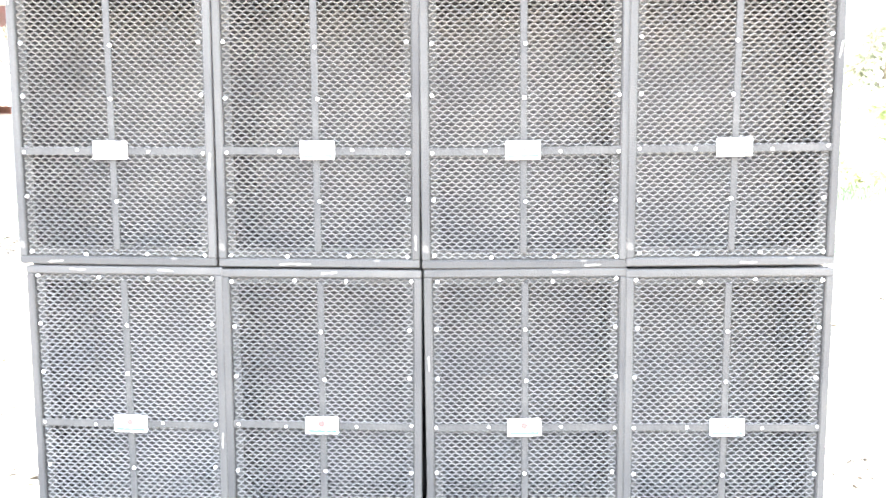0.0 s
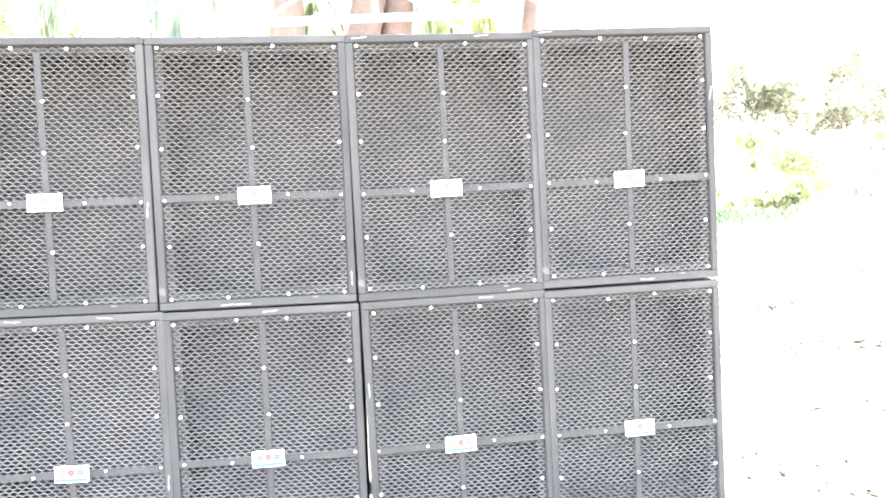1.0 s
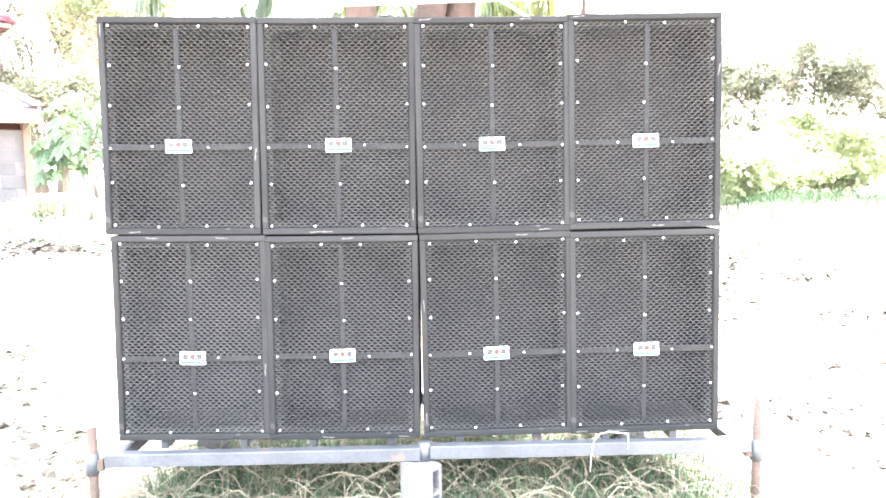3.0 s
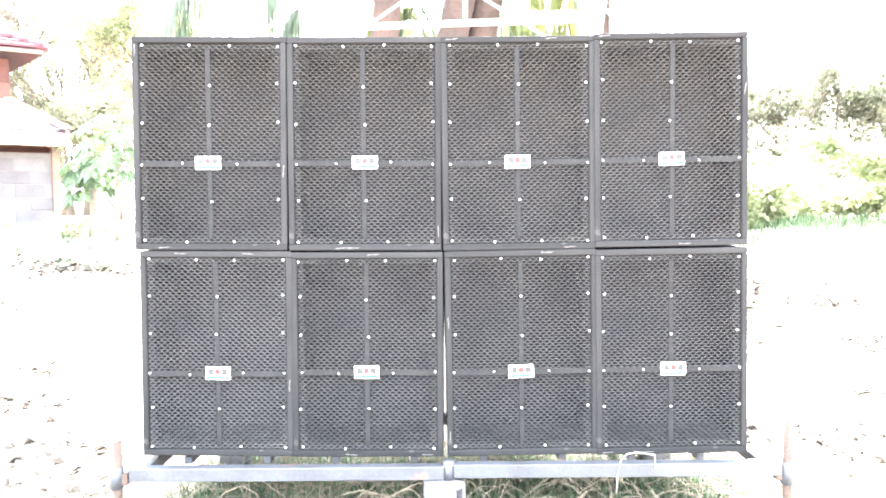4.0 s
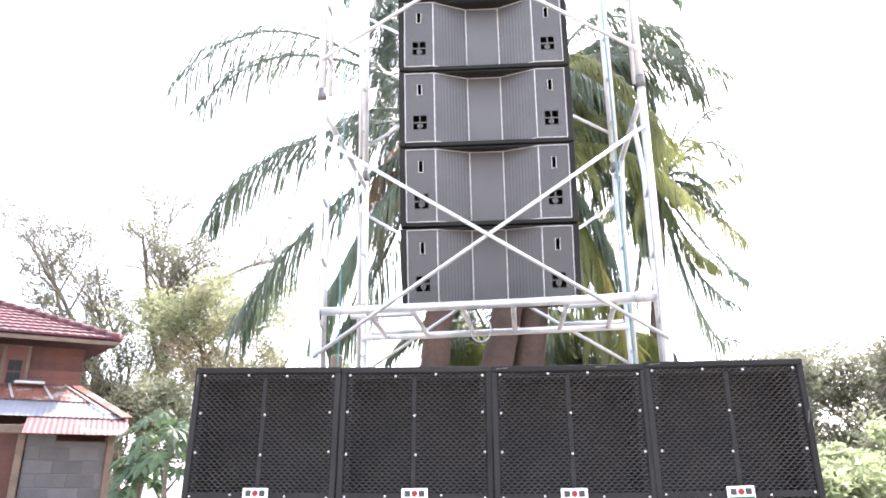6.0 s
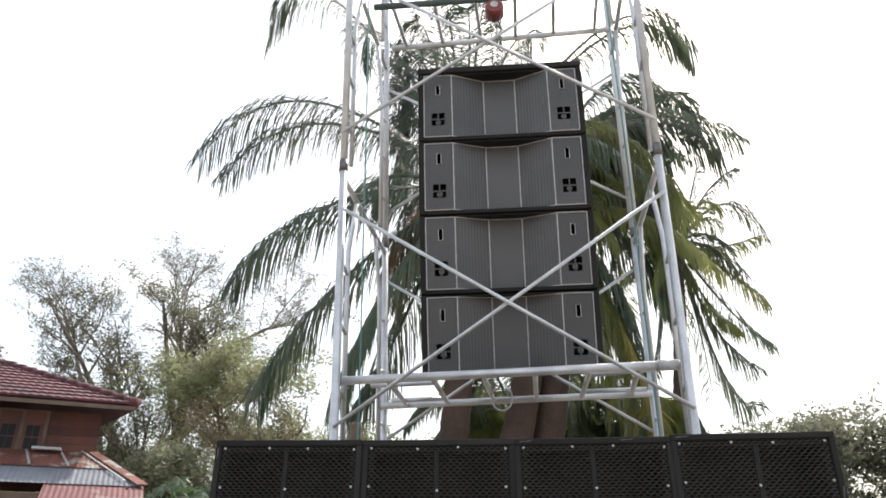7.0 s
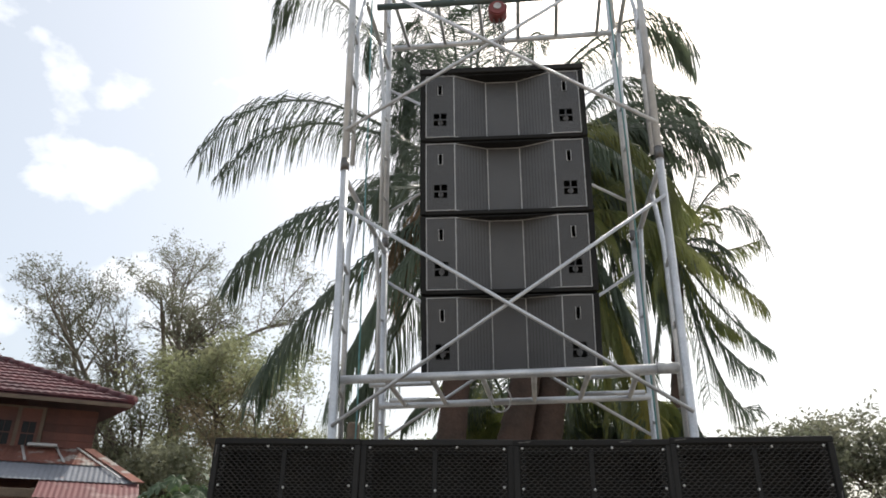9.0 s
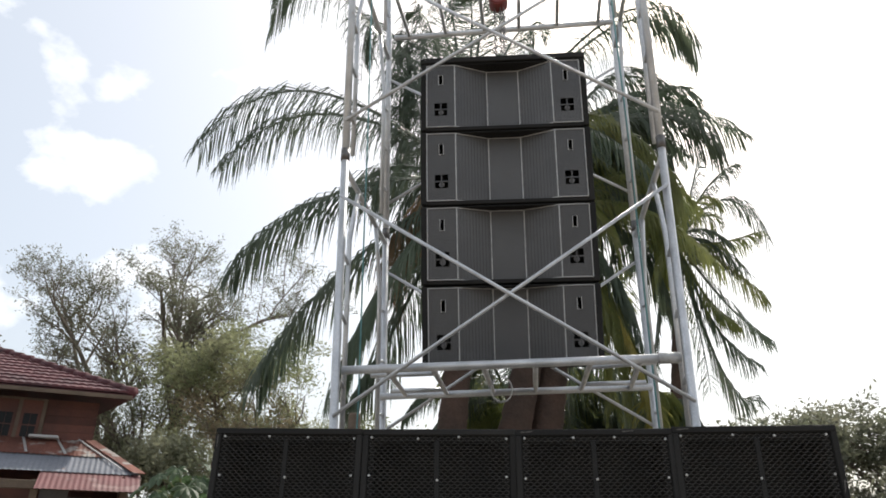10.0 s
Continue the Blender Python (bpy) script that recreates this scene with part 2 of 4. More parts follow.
def tube_data(path, radii, seg=10, cap=True):
    """Verts and faces of a tube along a path of points."""
    path = [Vector(p) for p in path]
    verts, faces = [], []
    side = None
    for i, p in enumerate(path):
        a = path[max(i - 1, 0)]
        b = path[min(i + 1, len(path) - 1)]
        d = (b - a).normalized()
        if side is None:
            side = d.orthogonal().normalized()
        side = (side - d * side.dot(d)).normalized()
        up = d.cross(side)
        r = radii[i] if isinstance(radii, (list, tuple)) else radii
        for k in range(seg):
            t = 2 * math.pi * k / seg
            verts.append(p + (side * math.cos(t) + up * math.sin(t)) * r)
    for i in range(len(path) - 1):
        for k in range(seg):
            a, b = i * seg + k, i * seg + (k + 1) % seg
            faces.append((a, b, b + seg, a + seg))
    if cap:
        faces.append(tuple(range(seg))[::-1])
        faces.append(tuple(range((len(path) - 1) * seg, len(path) * seg)))
    return verts, faces


def tube_mesh(name, path, r, mat, seg=10):
    v, f = tube_data(path, r, seg)
    return mesh_of(name, v, f, mat, True)


def join_data(chunks):
    verts, faces = [], []
    for v, f in chunks:
        o = len(verts)
        verts += v
        faces += [tuple(i + o for i in q) for q in f]
    return verts, faces


# ---- ground ----
def ground_z(x, y):
    """Low in front, then a slope up to the house and the trees."""
    t = min(max((y + 0.5 * min(max(0.0, -x - 4.0), 9.0) - 0.9) / 6.6, 0.0), 1.0)
    z = 1.36 * t * t * (3 - 2 * t)
    if y > 7.5:
        z += (y - 7.5) * 0.03 * math.exp(-(y - 7.5) / 60)
    near = math.exp(-((x * x + (y - 2) ** 2) / 500))
    z += near * (0.06 * noise.noise((x * 0.55, y * 0.55, 0)) + 0.025 * noise.noise((x * 2.3, y * 2.3, 5)))
    return z - 0.03


def make_ground():
    xs = sorted(set([round(v, 3) for v in np.arange(-14, 14.01, 0.22)] + [s * d for s in (-1, 1) for d in (16, 20, 26, 36, 60, 120, 300, 900)]))
    ys = sorted(set([round(v, 3) for v in np.arange(-8, 20.01, 0.22)] + [-900, -300, -120, -60, -30, -18, -12, 23, 28, 36, 60, 120, 300, 900]))
    verts = [(x, y, ground_z(x, y)) for y in ys for x in xs]
    n = len(xs)
    faces = [(j * n + i, j * n + i + 1, (j + 1) * n + i + 1, (j + 1) * n + i) for j in range(len(ys) - 1) for i in range(n - 1)]
    thing("ground", "pale sandy bare ground sloping up behind the loudspeakers", "ground", data=mesh_of("ground", verts, faces, M_SOIL, True), kind="structure")


make_ground()

# ---- subwoofer wall ----
SW, SD = 0.757, 0.84
H_UPPER, H_LOWER = 1.045, 1.032
INSET = 0.0440


def sub_meshes(SH):
    d = {}
    e = 0.030
    d["panels"] = [
        ("bottom_panel", box_mesh("bottom_panel", -SW / 2, SW / 2, 0, SD, 0, e, M_CAB, 0.004)),
        ("top_panel", box_mesh("top_panel", -SW / 2, SW / 2, 0, SD, SH - e, SH, M_CAB, 0.004)),
        ("side_panel", box_mesh("side_panel", -SW / 2, -SW / 2 + e, 0, SD, e, SH - e, M_CAB, 0.004)),
        ("side_panel", box_mesh("side_panel", SW / 2 - e, SW / 2, 0, SD, e, SH - e, M_CAB, 0.004)),
        ("back_panel", box_mesh("back_panel", -SW / 2 + e, SW / 2 - e, SD - 0.02, SD, e, SH - e, M_CAB, 0)),
    ]
    d["baffle"] = box_mesh("baffle", -SW / 2 + e, SW / 2 - e, 0.40, 0.42, e, SH - e, M_INNER, 0)
    # mounting rim behind the grille
    bm = bmesh.new()
    w = 0.03
    add_box(bm, -SW / 2 + e, -SW / 2 + e + w, 0.020, 0.045, e, SH - e)
    add_box(bm, SW / 2 - e - w, SW / 2 - e, 0.020, 0.045, e, SH - e)
    add_box(bm, -SW / 2 + e + w, SW / 2 - e - w, 0.020, 0.045, e, e + w)
    add_box(bm, -SW / 2 + e + w, SW / 2 - e - w, 0.020, 0.045, SH - e - w, SH - e)
    d["rim"] = from_bm("rim", bm, M_RIM)
    # expanded metal: rows of zigzag strands that meet at the knuckles
    pw, ph = 0.0310, 0.0136
    x0, x1, z0, z1 = -SW / 2 + e + 0.004, SW / 2 - e - 0.004, e + 0.004, SH - e - 0.004
    cols, rows = int((x1 - x0) / (pw / 2)), int((z1 - z0) / ph)
    sx, sz = (x1 - x0) / cols, (z1 - z0) / rows
    verts, faces = [], []
    hw = 0.0031
    for j in range(rows):
        o = len(verts)
        for i in range(cols + 1):
            x = x0 + i * sx
            z = z0 + (j + 0.5) * sz + (0.5 if (i + j) % 2 else -0.5) * (sz - 2 * hw)
            verts += [(x, 0.016, z + hw), (x, 0.010, z + hw * 0.1), (x, 0.0155, z - hw)]
        for i in range(cols):
            a = o + 3 * i
            faces += [(a, a + 1, a + 4, a + 3), (a + 1, a + 2, a + 5, a + 4)]
    d["grille"] = mesh_of("grille", verts, faces, M_MESH)
    d["upright_bar"] = box_mesh("upright_bar", -0.013, 0.013, 0.0068, 0.0098, 0.055, SH - 0.055, M_BAR, 0.002)
    d["cross_bar"] = box_mesh("cross_bar", -SW / 2 + e, SW / 2 - e, 0.0030, 0.0066, -0.014, 0.014, M_BAR, 0.001)
    bm = bmesh.new()
    bmesh.ops.create_cone(bm, cap_ends=True, segments=10, radius1=0.0066, radius2=0.0045, depth=0.006)
    bmesh.ops.transform(bm, matrix=pose(0, 0, 0, 90), verts=bm.verts)
    d["bolt"] = from_bm("bolt", bm, M_BOLT)
    # badge: white plate, green stripe, two dark marks and a red disc
    d["badge"] = box_mesh("badge", -0.062, 0.062, -0.008, 0.002, -0.032, 0.032, M_WHITE, 0.002)
    d["stripe"] = box_mesh("stripe", -0.058, 0.058, -0.0105, -0.0085, -0.0275, -0.0145, M_GREEN, 0.0008)
    d["mark_a"] = box_mesh("mark", -0.048, -0.020, -0.0105, -0.0085, -0.006, 0.022, M_MARK, 0.0008)
    d["mark_b"] = box_mesh("mark", 0.020, 0.048, -0.0105, -0.0085, -0.006, 0.022, M_MARK, 0.0008)
    bm = bmesh.new()
    bmesh.ops.create_cone(bm, cap_ends=True, segments=20, radius1=0.0145, radius2=0.0145, depth=0.002)
    bmesh.ops.transform(bm, matrix=Matrix.Translation((0, -0.0095, 0.008)) @ pose(0, 0, 0, 90), verts=bm.verts)
    d["disc"] = from_bm("disc", bm, M_RED)
    d["scuff"] = []
    for seed in (1, 2, 3):
        q = random.Random(seed)
        top = [(-0.03 + 0.01 * i, 0.0, q.uniform(0.001, 0.004)) for i in range(7)]
        low = [(x + q.uniform(-0.003, 0.003), 0.0, -q.uniform(0.001, 0.004)) for x, _, _ in top]
        fr = [(x, y - 0.0008, z) for x, y, z in top + low]
        bk = [(x, y + 0.002, z) for x, y, z in top + low]
        n = len(fr)
        ring = list(range(7)) + list(range(13, 6, -1))
        fs = [(i, i + 7, i + 8, i + 1) for i in range(6)]
        fs += [(ring[i], ring[(i + 1) % 14], ring[(i + 1) % 14] + n, ring[i] + n) for i in range(14)]
        d["scuff"].append(mesh_of("scuff", fr + bk, fs, M_SCUFF))
    return d


SUBS = {H_UPPER: sub_meshes(H_UPPER), H_LOWER: sub_meshes(H_LOWER)}


def subwoofer(x, z, tilt, turn, rng, row, SH):
    SUB = SUBS[SH]
    ob = thing("subwoofer", "black bass loudspeaker with diamond mesh grille, " + row, "loudspeaker", "wall of stacked bass loudspeakers", pose(x, 0, z, 0, tilt, turn))
    for nm, me in SUB["panels"]:
        part(nm, me, ob)
    part("baffle", SUB["baffle"], ob)
    part("rim", SUB["rim"], ob)
    part("grille", SUB["grille"], ob, "black expanded metal grille")
    bar_z = 0.41 * SH + rng.uniform(-0.006, 0.006)
    lean = rng.uniform(-0.5, 0.5)
    part("upright_bar", SUB["upright_bar"], ob, m=pose(rng.uniform(-0.006, 0.006), 0, 0, 0, lean, 0))
    part("cross_bar", SUB["cross_bar"], ob, m=pose(0, 0, bar_z, 0, rng.uniform(-0.4, 0.4), 0))
    badge = part("badge", SUB["badge"], ob, "white badge with green stripe", m=pose(rng.uniform(-0.008, 0.008), 0, bar_z + 0.004, 0, rng.uniform(-1.5, 1.5), 0))
    for k, nm in (("stripe", "stripe"), ("mark_a", "mark"), ("mark_b", "mark"), ("disc", "disc")):
        part(nm, SUB[k], badge)
    a, b0, b1 = SW / 2 - INSET, INSET, SH - INSET
    spots = []
    for s in (-1, 1):
        for f in (0, 0.19, 0.39, 0.60, 0.785, 1):
            z_ = bar_z if f == 0.60 else b1 - f * (b1 - b0)
            spots.append((s * a, z_))
    for f in (-0.36, 0.34):
        spots += [(f * a, b0), (f * a * 0.85, b1)]
    spots += [(-0.42 * a, bar_z), (0.40 * a, bar_z)]
    spots += [(lean * -0.004, b1 - f * (b1 - b0)) for f in (0.2, 0.4, 0.79)]
    for bx, bz in spots:
        part("bolt", SUB["bolt"], ob, m=pose(bx + rng.uniform(-0.006, 0.006), 0.004, bz + rng.uniform(-0.006, 0.006)))
    for _ in range(3):
        side = rng.choice((-1, 1))
        at = pose(side * (SW / 2 - 0.015), -0.001, rng.uniform(0.06, SH - 0.06), 0, rng.uniform(-10, 10) + 90, 0) if rng.random() < 0.5 else pose(rng.uniform(-0.33, 0.33), -0.001, rng.choice((0.012, SH - 0.012)), 0, rng.uniform(-6, 6), 0)
        part("scuff", SUB["scuff"][rng.randrange(3)], ob, "bare scuff on the edge", at)
    return ob


rng = random.Random(4)
for x, z, tilt, yaw in ((-1.1475, 1.415, 0.68, -0.5), (-0.383, 1.4065, 0.35, -0.45), (0.383, 1.4035, -0.3, 0.8), (1.1345, 1.415, -0.5, 0.35)):
    subwoofer(x, z, tilt, yaw, rng, "in upper row", H_UPPER)
for x, z, tilt, yaw in ((-1.1375, 0.377, 0.6, -0.4), (-0.382, 0.3655, 0.3, -0.3), (0.397, 0.369, -0.5, 0.6), (1.146, 0.3715, -0.6, 0.3)):
    subwoofer(x, z, tilt, yaw, rng, "on steel frame", H_LOWER)


# ---- steel base frame under the wall ----
def base_frame():
    ob = thing("base_frame", "grey painted square steel tube frame carrying the loudspeakers", "steel frame")
    part("front_tube", box_mesh("front_tube", -1.515, 0.0, -0.17, -0.11, 0.308, 0.373, M_FRAME, 0.004), ob)
    part("front_tube", box_mesh("front_tube", 0.045, 1.62, -0.17, -0.11, 0.316, 0.381, M_FRAME, 0.004), ob)
    part("rear_tube", box_mesh("rear_tube", -1.515, 1.62, 0.80, 0.86, 0.285, 0.35, M_FRAME, 0.004), ob)
    for x in (-1.515, 1.57):
        part("side_tube", box_mesh("side_tube", x, x + 0.05, -0.108, 0.798, 0.288, 0.348, M_FRAME, 0.004), ob)
    for x in (-1.3, -0.9, -0.55, -0.15, 0.2, 0.6, 0.95, 1.3):
        part("cross_rail", box_mesh("cross_rail", x - 0.02, x + 0.02, 0.03, 0.798, 0.325, 0.3640, M_FRAME, 0.003), ob)
    part("socket", tube_mesh("socket", [(0.022, -0.14, 0.30), (0.022, -0.14, 0.395)], 0.03, M_FRAME, 14), ob)
    for x in (-1.585, 1.655):
        part("sleeve", tube_mesh("sleeve", [(x, -0.14, 0.27), (x, -0.14, 0.375)], 0.032, M_FRAME, 14), ob)
        s = -1 if x < 0 else 1
        part("bracket", box_mesh("bracket", min(x - s * 0.03, x - s * 0.06), max(x - s * 0.03, x - s * 0.06), -0.16, -0.12, 0.29, 0.345, M_RUSTPIPE, 0.003), ob)


base_frame()
for x, top in ((-1.585, 0.50), (1.655, 0.61)):
    thing("corner_stake", "rusty brown steel pipe stake at the frame corner", "pipe", "stakes", data=tube_mesh("corner_stake", [(x, -0.14, -0.2), (x + 0.004, -0.138, top)], 0.023, M_RUSTPIPE, 14))

thing("bent_wire", "pale bent wire hooked over the steel tube", "wire", data=tube_mesh("bent_wire", [(0.824, -0.178, 0.242), (0.829, -0.178, 0.33), (0.843, -0.178, 0.399), (0.872, -0.178, 0.432), (0.918, -0.178, 0.44), (1.007, -0.178, 0.428), (1.008, -0.178, 0.356)], 0.0026, M_TRIM, 6))


def block_mesh():
    """A hollow block on end, its cells open to one side."""
    bm = bmesh.new()
    w, d, h, t = 0.19, 0.09, 0.39, 0.022
    add_box(bm, -w / 2, w / 2, -d / 2, -d / 2 + t, 0, h, 0.004)
    add_box(bm, -w / 2, w / 2, d / 2 - t, d / 2, 0, h, 0.004)
    for z in (0, 0.125, 0.245, h - t):
        add_box(bm, -w / 2, w / 2, -d / 2 + t, d / 2 - t, z, z + t)
    return from_bm("block", bm, M_BLOCK)


BLOCK = block_mesh()
thing("concrete_block", "grey hollow concrete block stood on end under the frame", "concrete block", "", pose(0.0, -0.16, -0.085, 0, 0, -38), BLOCK)
thing("concrete_block", "grey hollow concrete block under the rear of the frame", "concrete block", "", pose(-1.3, 0.83, -0.10, 0, 0, 10), BLOCK)
thing("concrete_block", "grey hollow concrete block under the rear of the frame", "concrete block", "", pose(1.3, 0.83, -0.10, 0, 0, 20), BLOCK)


# ---- weeds and straw under the frame ----
def blades(count, x0, x1, y0, y1, h0, h1, width, lean, mat, name, label, cat, seed):
    r = random.Random(seed)
    verts, faces = [], []
    for _ in range(count):
        x, y = r.uniform(x0, x1), r.uniform(y0, y1)
        z = ground_z(x, y) - 0.01
        a, h = r.uniform(0, 2 * math.pi), r.uniform(h0, h1)
        dx, dy = math.cos(a), math.sin(a)
        px, py = -dy * width, dx * width
        l = r.uniform(0.1, 1.0) * lean
        o = len(verts)
        for f, wd in ((0, 1), (0.55, 0.8), (1, 0.1)):
            q = l * f * f * h
            verts += [(x + dx * q - px * wd, y + dy * q - py * wd, z + h * f * (1 - 0.35 * l * f)), (x + dx * q + px * wd, y + dy * q + py * wd, z + h * f * (1 - 0.35 * l * f))]
        faces += [(o, o + 1, o + 3, o + 2), (o + 2, o + 3, o + 5, o + 4)]
    thing(name, label, cat, data=mesh_of(name, verts, faces, mat), kind="stuff")


blades(9000, -1.5, 1.75, -0.45, 1.1, 0.05, 0.22, 0.0035, 1.5, M_GRASS, "grass", "short green grass under the steel frame", "grass", 1)
blades(2600, -1.6, 1.9, -0.4, 1.3, 0.02, 0.10, 0.004, 1.6, M_GRASS, "grass", "low creeping green weeds under the steel frame", "weeds", 12)


def stems(count, x0, x1, y0, y1, seed):
    """Long dry stems that lie and arch in all directions."""
    r = random.Random(seed)
    chunks = []
    for _ in range(count):
        x, y = r.uniform(x0, x1), r.uniform(y0, y1)
        a, ln = r.uniform(0, 6.28), r.uniform(0.2, 0.7)
        rise, w = r.uniform(0.02, 0.22), r.uniform(0.0014, 0.003)
        pts = []
        for k in range(6):
            f = k / 5
            px, py = x + math.cos(a + f * 0.5) * ln * f, y + math.sin(a + f * 0.5) * ln * f
            pts.append((px, py, ground_z(px, py) + 0.004 + rise * math.sin(math.pi * f * 0.9)))
        chunks.append(tube_data(pts, w, 3, False))
    thing("dry_stems", "tangled long dry stems on the ground under the frame", "dry grass", data=mesh_of("dry_stems", *join_data(chunks), M_STRAW), kind="stuff")


stems(1200, -2.1, 2.0, -0.5, 1.4, 2)
blades(5000, -9, -2.2, 5.0, 9.0, 0.04, 0.2, 0.006, 1.0, M_GRASS, "grass", "thin green grass along the foot of the block wall", "grass", 3)
blades(6000, 2.6, 7.5, 4.6, 11, 0.06, 0.28, 0.007, 1.0, M_GRASS, "weeds", "tall yellow-green weeds on the slope below the trees", "weeds", 5)


def litter(count, seed):
    r = random.Random(seed)
    verts, faces = [], []
    centres = [(r.uniform(2.1, 7.5), r.uniform(0.3, 4.5)) for _ in range(34)] + [(r.uniform(-7.5, -2.1), r.uniform(0.3, 5.2)) for _ in range(34)]
    # row of dark leaves that stands in for the shadow line along the left bank
    centres += [(r.uniform(-9, -3), 5.0 + r.uniform(-0.2, 0.2)) for _ in range(10)]
    for _ in range(count):
        cx, cy = r.choice(centres)
        x, y = cx + r.gauss(0, 0.30), cy + r.gauss(0, 0.16)
        if abs(x) < 1.9 and -0.4 < y < 1.2:
            continue
        z = ground_z(x, y) + 0.012
        a, s = r.uniform(0, 6.28), r.uniform(0.02, 0.055)
        c, d = math.cos(a) * s, math.sin(a) * s
        o = len(verts)
        verts += [(x - c, y - d, z), (x + d * 0.45, y - c * 0.45, z + s * r.uniform(0, 0.8)), (x + c, y + d, z + s * r.uniform(0, 0.6)), (x - d * 0.45, y + c * 0.45, z)]
        faces.append((o, o + 1, o + 2, o + 3))
    thing("leaf_litter", "scattered dark dry leaves on the bare soil, one row standing in for shade on the bank", "dry leaves", data=mesh_of("leaf_litter", verts, faces, M_LITTER), kind="stuff")


litter(5200, 8)

# ---- hanging line array ----
AW, AH, AD = 1.278, 0.588, 0.52


def array_meshes():
    d = {}
    b = 0.045                     # black border at the sides
    x1 = AW / 2 - b
    xa, xb = 0.375, 0.125         # joints of the folded front
    rec = 0.12
    h0, h1 = 0.032, AH - 0.016
    front = [(-x1, 0.0), (-xa, 0.0), (-xb, rec), (xb, rec), (xa, 0.0), (x1, 0.0)]
    bm = bmesh.new()
    add_box(bm, -AW / 2, -x1 - 0.003, -0.012, AD, 0, AH - 0.004, 0.004)
    add_box(bm, x1 + 0.003, AW / 2, -0.012, AD, 0, AH - 0.004, 0.004)
    add_box(bm, -x1 - 0.003, x1 + 0.003, 0.001, AD, 0, h0 - 0.003, 0.003)
    add_box(bm, -x1 - 0.003, x1 + 0.003, 0.001, AD, h1 + 0.003, AH - 0.004, 0.003)
    add_box(bm, -x1 - 0.003, x1 + 0.003, AD - 0.02, AD, h0, h1)
    d["cabinet"] = from_bm("cabinet", bm, M_CAB)

    def panel(p, q, holes=()):
        """A grille panel between two plan points, cut round the rectangular holes."""
        p, q = Vector((p[0], p[1], 0)), Vector((q[0], q[1], 0))
        L = (q - p).length
        us = sorted({0.0, L} | {v for h in holes for v in h[:2]})
        zs = sorted({h0, h1} | {v for h in holes for v in h[2:]})
        u = (q - p).normalized()
        nrm = Vector((u.y, -u.x, 0))
        verts, faces = [], []
        for i in range(len(us) - 1):
            for j in range(len(zs) - 1):
                cu, cz = (us[i] + us[i + 1]) / 2, (zs[j] + zs[j + 1]) / 2
                if any(h[0] < cu < h[1] and h[2] < cz < h[3] for h in holes):
                    continue
                o = len(verts)
                for dy in (0.0, 0.006):
                    for uu, zz in ((us[i], zs[j]), (us[i + 1], zs[j]), (us[i + 1], zs[j + 1]), (us[i], zs[j + 1])):
                        w = p + u * uu - nrm * dy
                        verts.append((w.x, w.y, zz))
                faces += [(o, o + 1, o + 2, o + 3), (o + 7, o + 6, o + 5, o + 4), (o, o + 4, o + 5, o + 1), (o + 1, o + 5, o + 6, o + 2), (o + 2, o + 6, o + 7, o + 3), (o + 3, o + 7, o + 4, o)]
        return mesh_of("grille_panel", verts, faces, M_GRILLE)

    def port_holes(c):
        hs = [(c - 0.014, c + 0.014, 0.40, 0.485)]
        for sx in (-1, 1):
            for sz in (-1, 1):
                hs.append((min(c + sx * 0.005, c + sx * 0.05), max(c + sx * 0.005, c + sx * 0.05), min(0.185 + sz * 0.005, 0.185 + sz * 0.055), max(0.185 + sz * 0.005, 0.185 + sz * 0.055)))
        return hs
    c = (x1 - xa) / 2
    d["panels"] = [panel(front[0], front[1], port_holes(c)), panel(front[1], front[2]), panel(front[2], front[3]), panel(front[3], front[4]), panel(front[4], front[5], port_holes(c))]
    # pale folded edges of the panels
    d["edges"] = [mesh_of("edge_trim", *tube_data([(px, py - 0.004, h0), (px, py - 0.004, h1)], 0.0045, 6), M_TRIM) for px, py in front]
    d["rails"] = [mesh_of("edge_trim", *join_data([tube_data([(*front[i][:1], front[i][1] - 0.004, z), (front[i + 1][0], front[i + 1][1] - 0.004, z)], 0.0036, 6) for i in range(5)]), M_TRIM) for z in (h0, h1)]
    # frames round the ports
    rims = []
    for s in (-1, 1):
        cx = s * (x1 + xa) / 2
        z0, z1 = 0.40, 0.485
        path = [(cx - 0.016, -0.004, z0), (cx + 0.016, -0.004, z0), (cx + 0.016, -0.004, z1), (cx - 0.016, -0.004, z1), (cx - 0.016, -0.004, z0)]
        rims.append(mesh_of("port_rim", *tube_data(path, 0.0028, 6), M_TRIM))
    d["rims"] = rims
    # driver and its pale centre in the four openings
    bm = bmesh.new()
    bmesh.ops.create_cone(bm, cap_ends=True, segments=16, radius1=0.022, radius2=0.02, depth=0.008)
    bmesh.ops.transform(bm, matrix=pose(0, 0, 0, 90), verts=bm.verts)
    d["dust_cap"] = from_bm("dust_cap", bm, M_CAP)
    d["inside"] = box_mesh("inside_panel", -x1, x1, 0.16, 0.17, h0, h1, M_INNER, 0)
    d["cap_x"] = (x1 + xa) / 2
    return d


ARR = array_meshes()


def array_box(at):
    ob = thing("line_array_speaker", "wide black hanging loudspeaker with grey folded grille front", "loudspeaker", "hanging column of line array loudspeakers", at)
    part("cabinet", ARR["cabinet"], ob)
    part("inside_panel", ARR["inside"], ob)
    for me in ARR["panels"]:
        part("grille_panel", me, ob)
    for me in ARR["edges"] + ARR["rails"]:
        part("edge_trim", me, ob)
    for me in ARR["rims"]:
        part("port_rim", me, ob)
    for s in (-1, 1):
        part("dust_cap", ARR["dust_cap"], ob, m=pose(s * ARR["cap_x"], 0.018, 0.165))


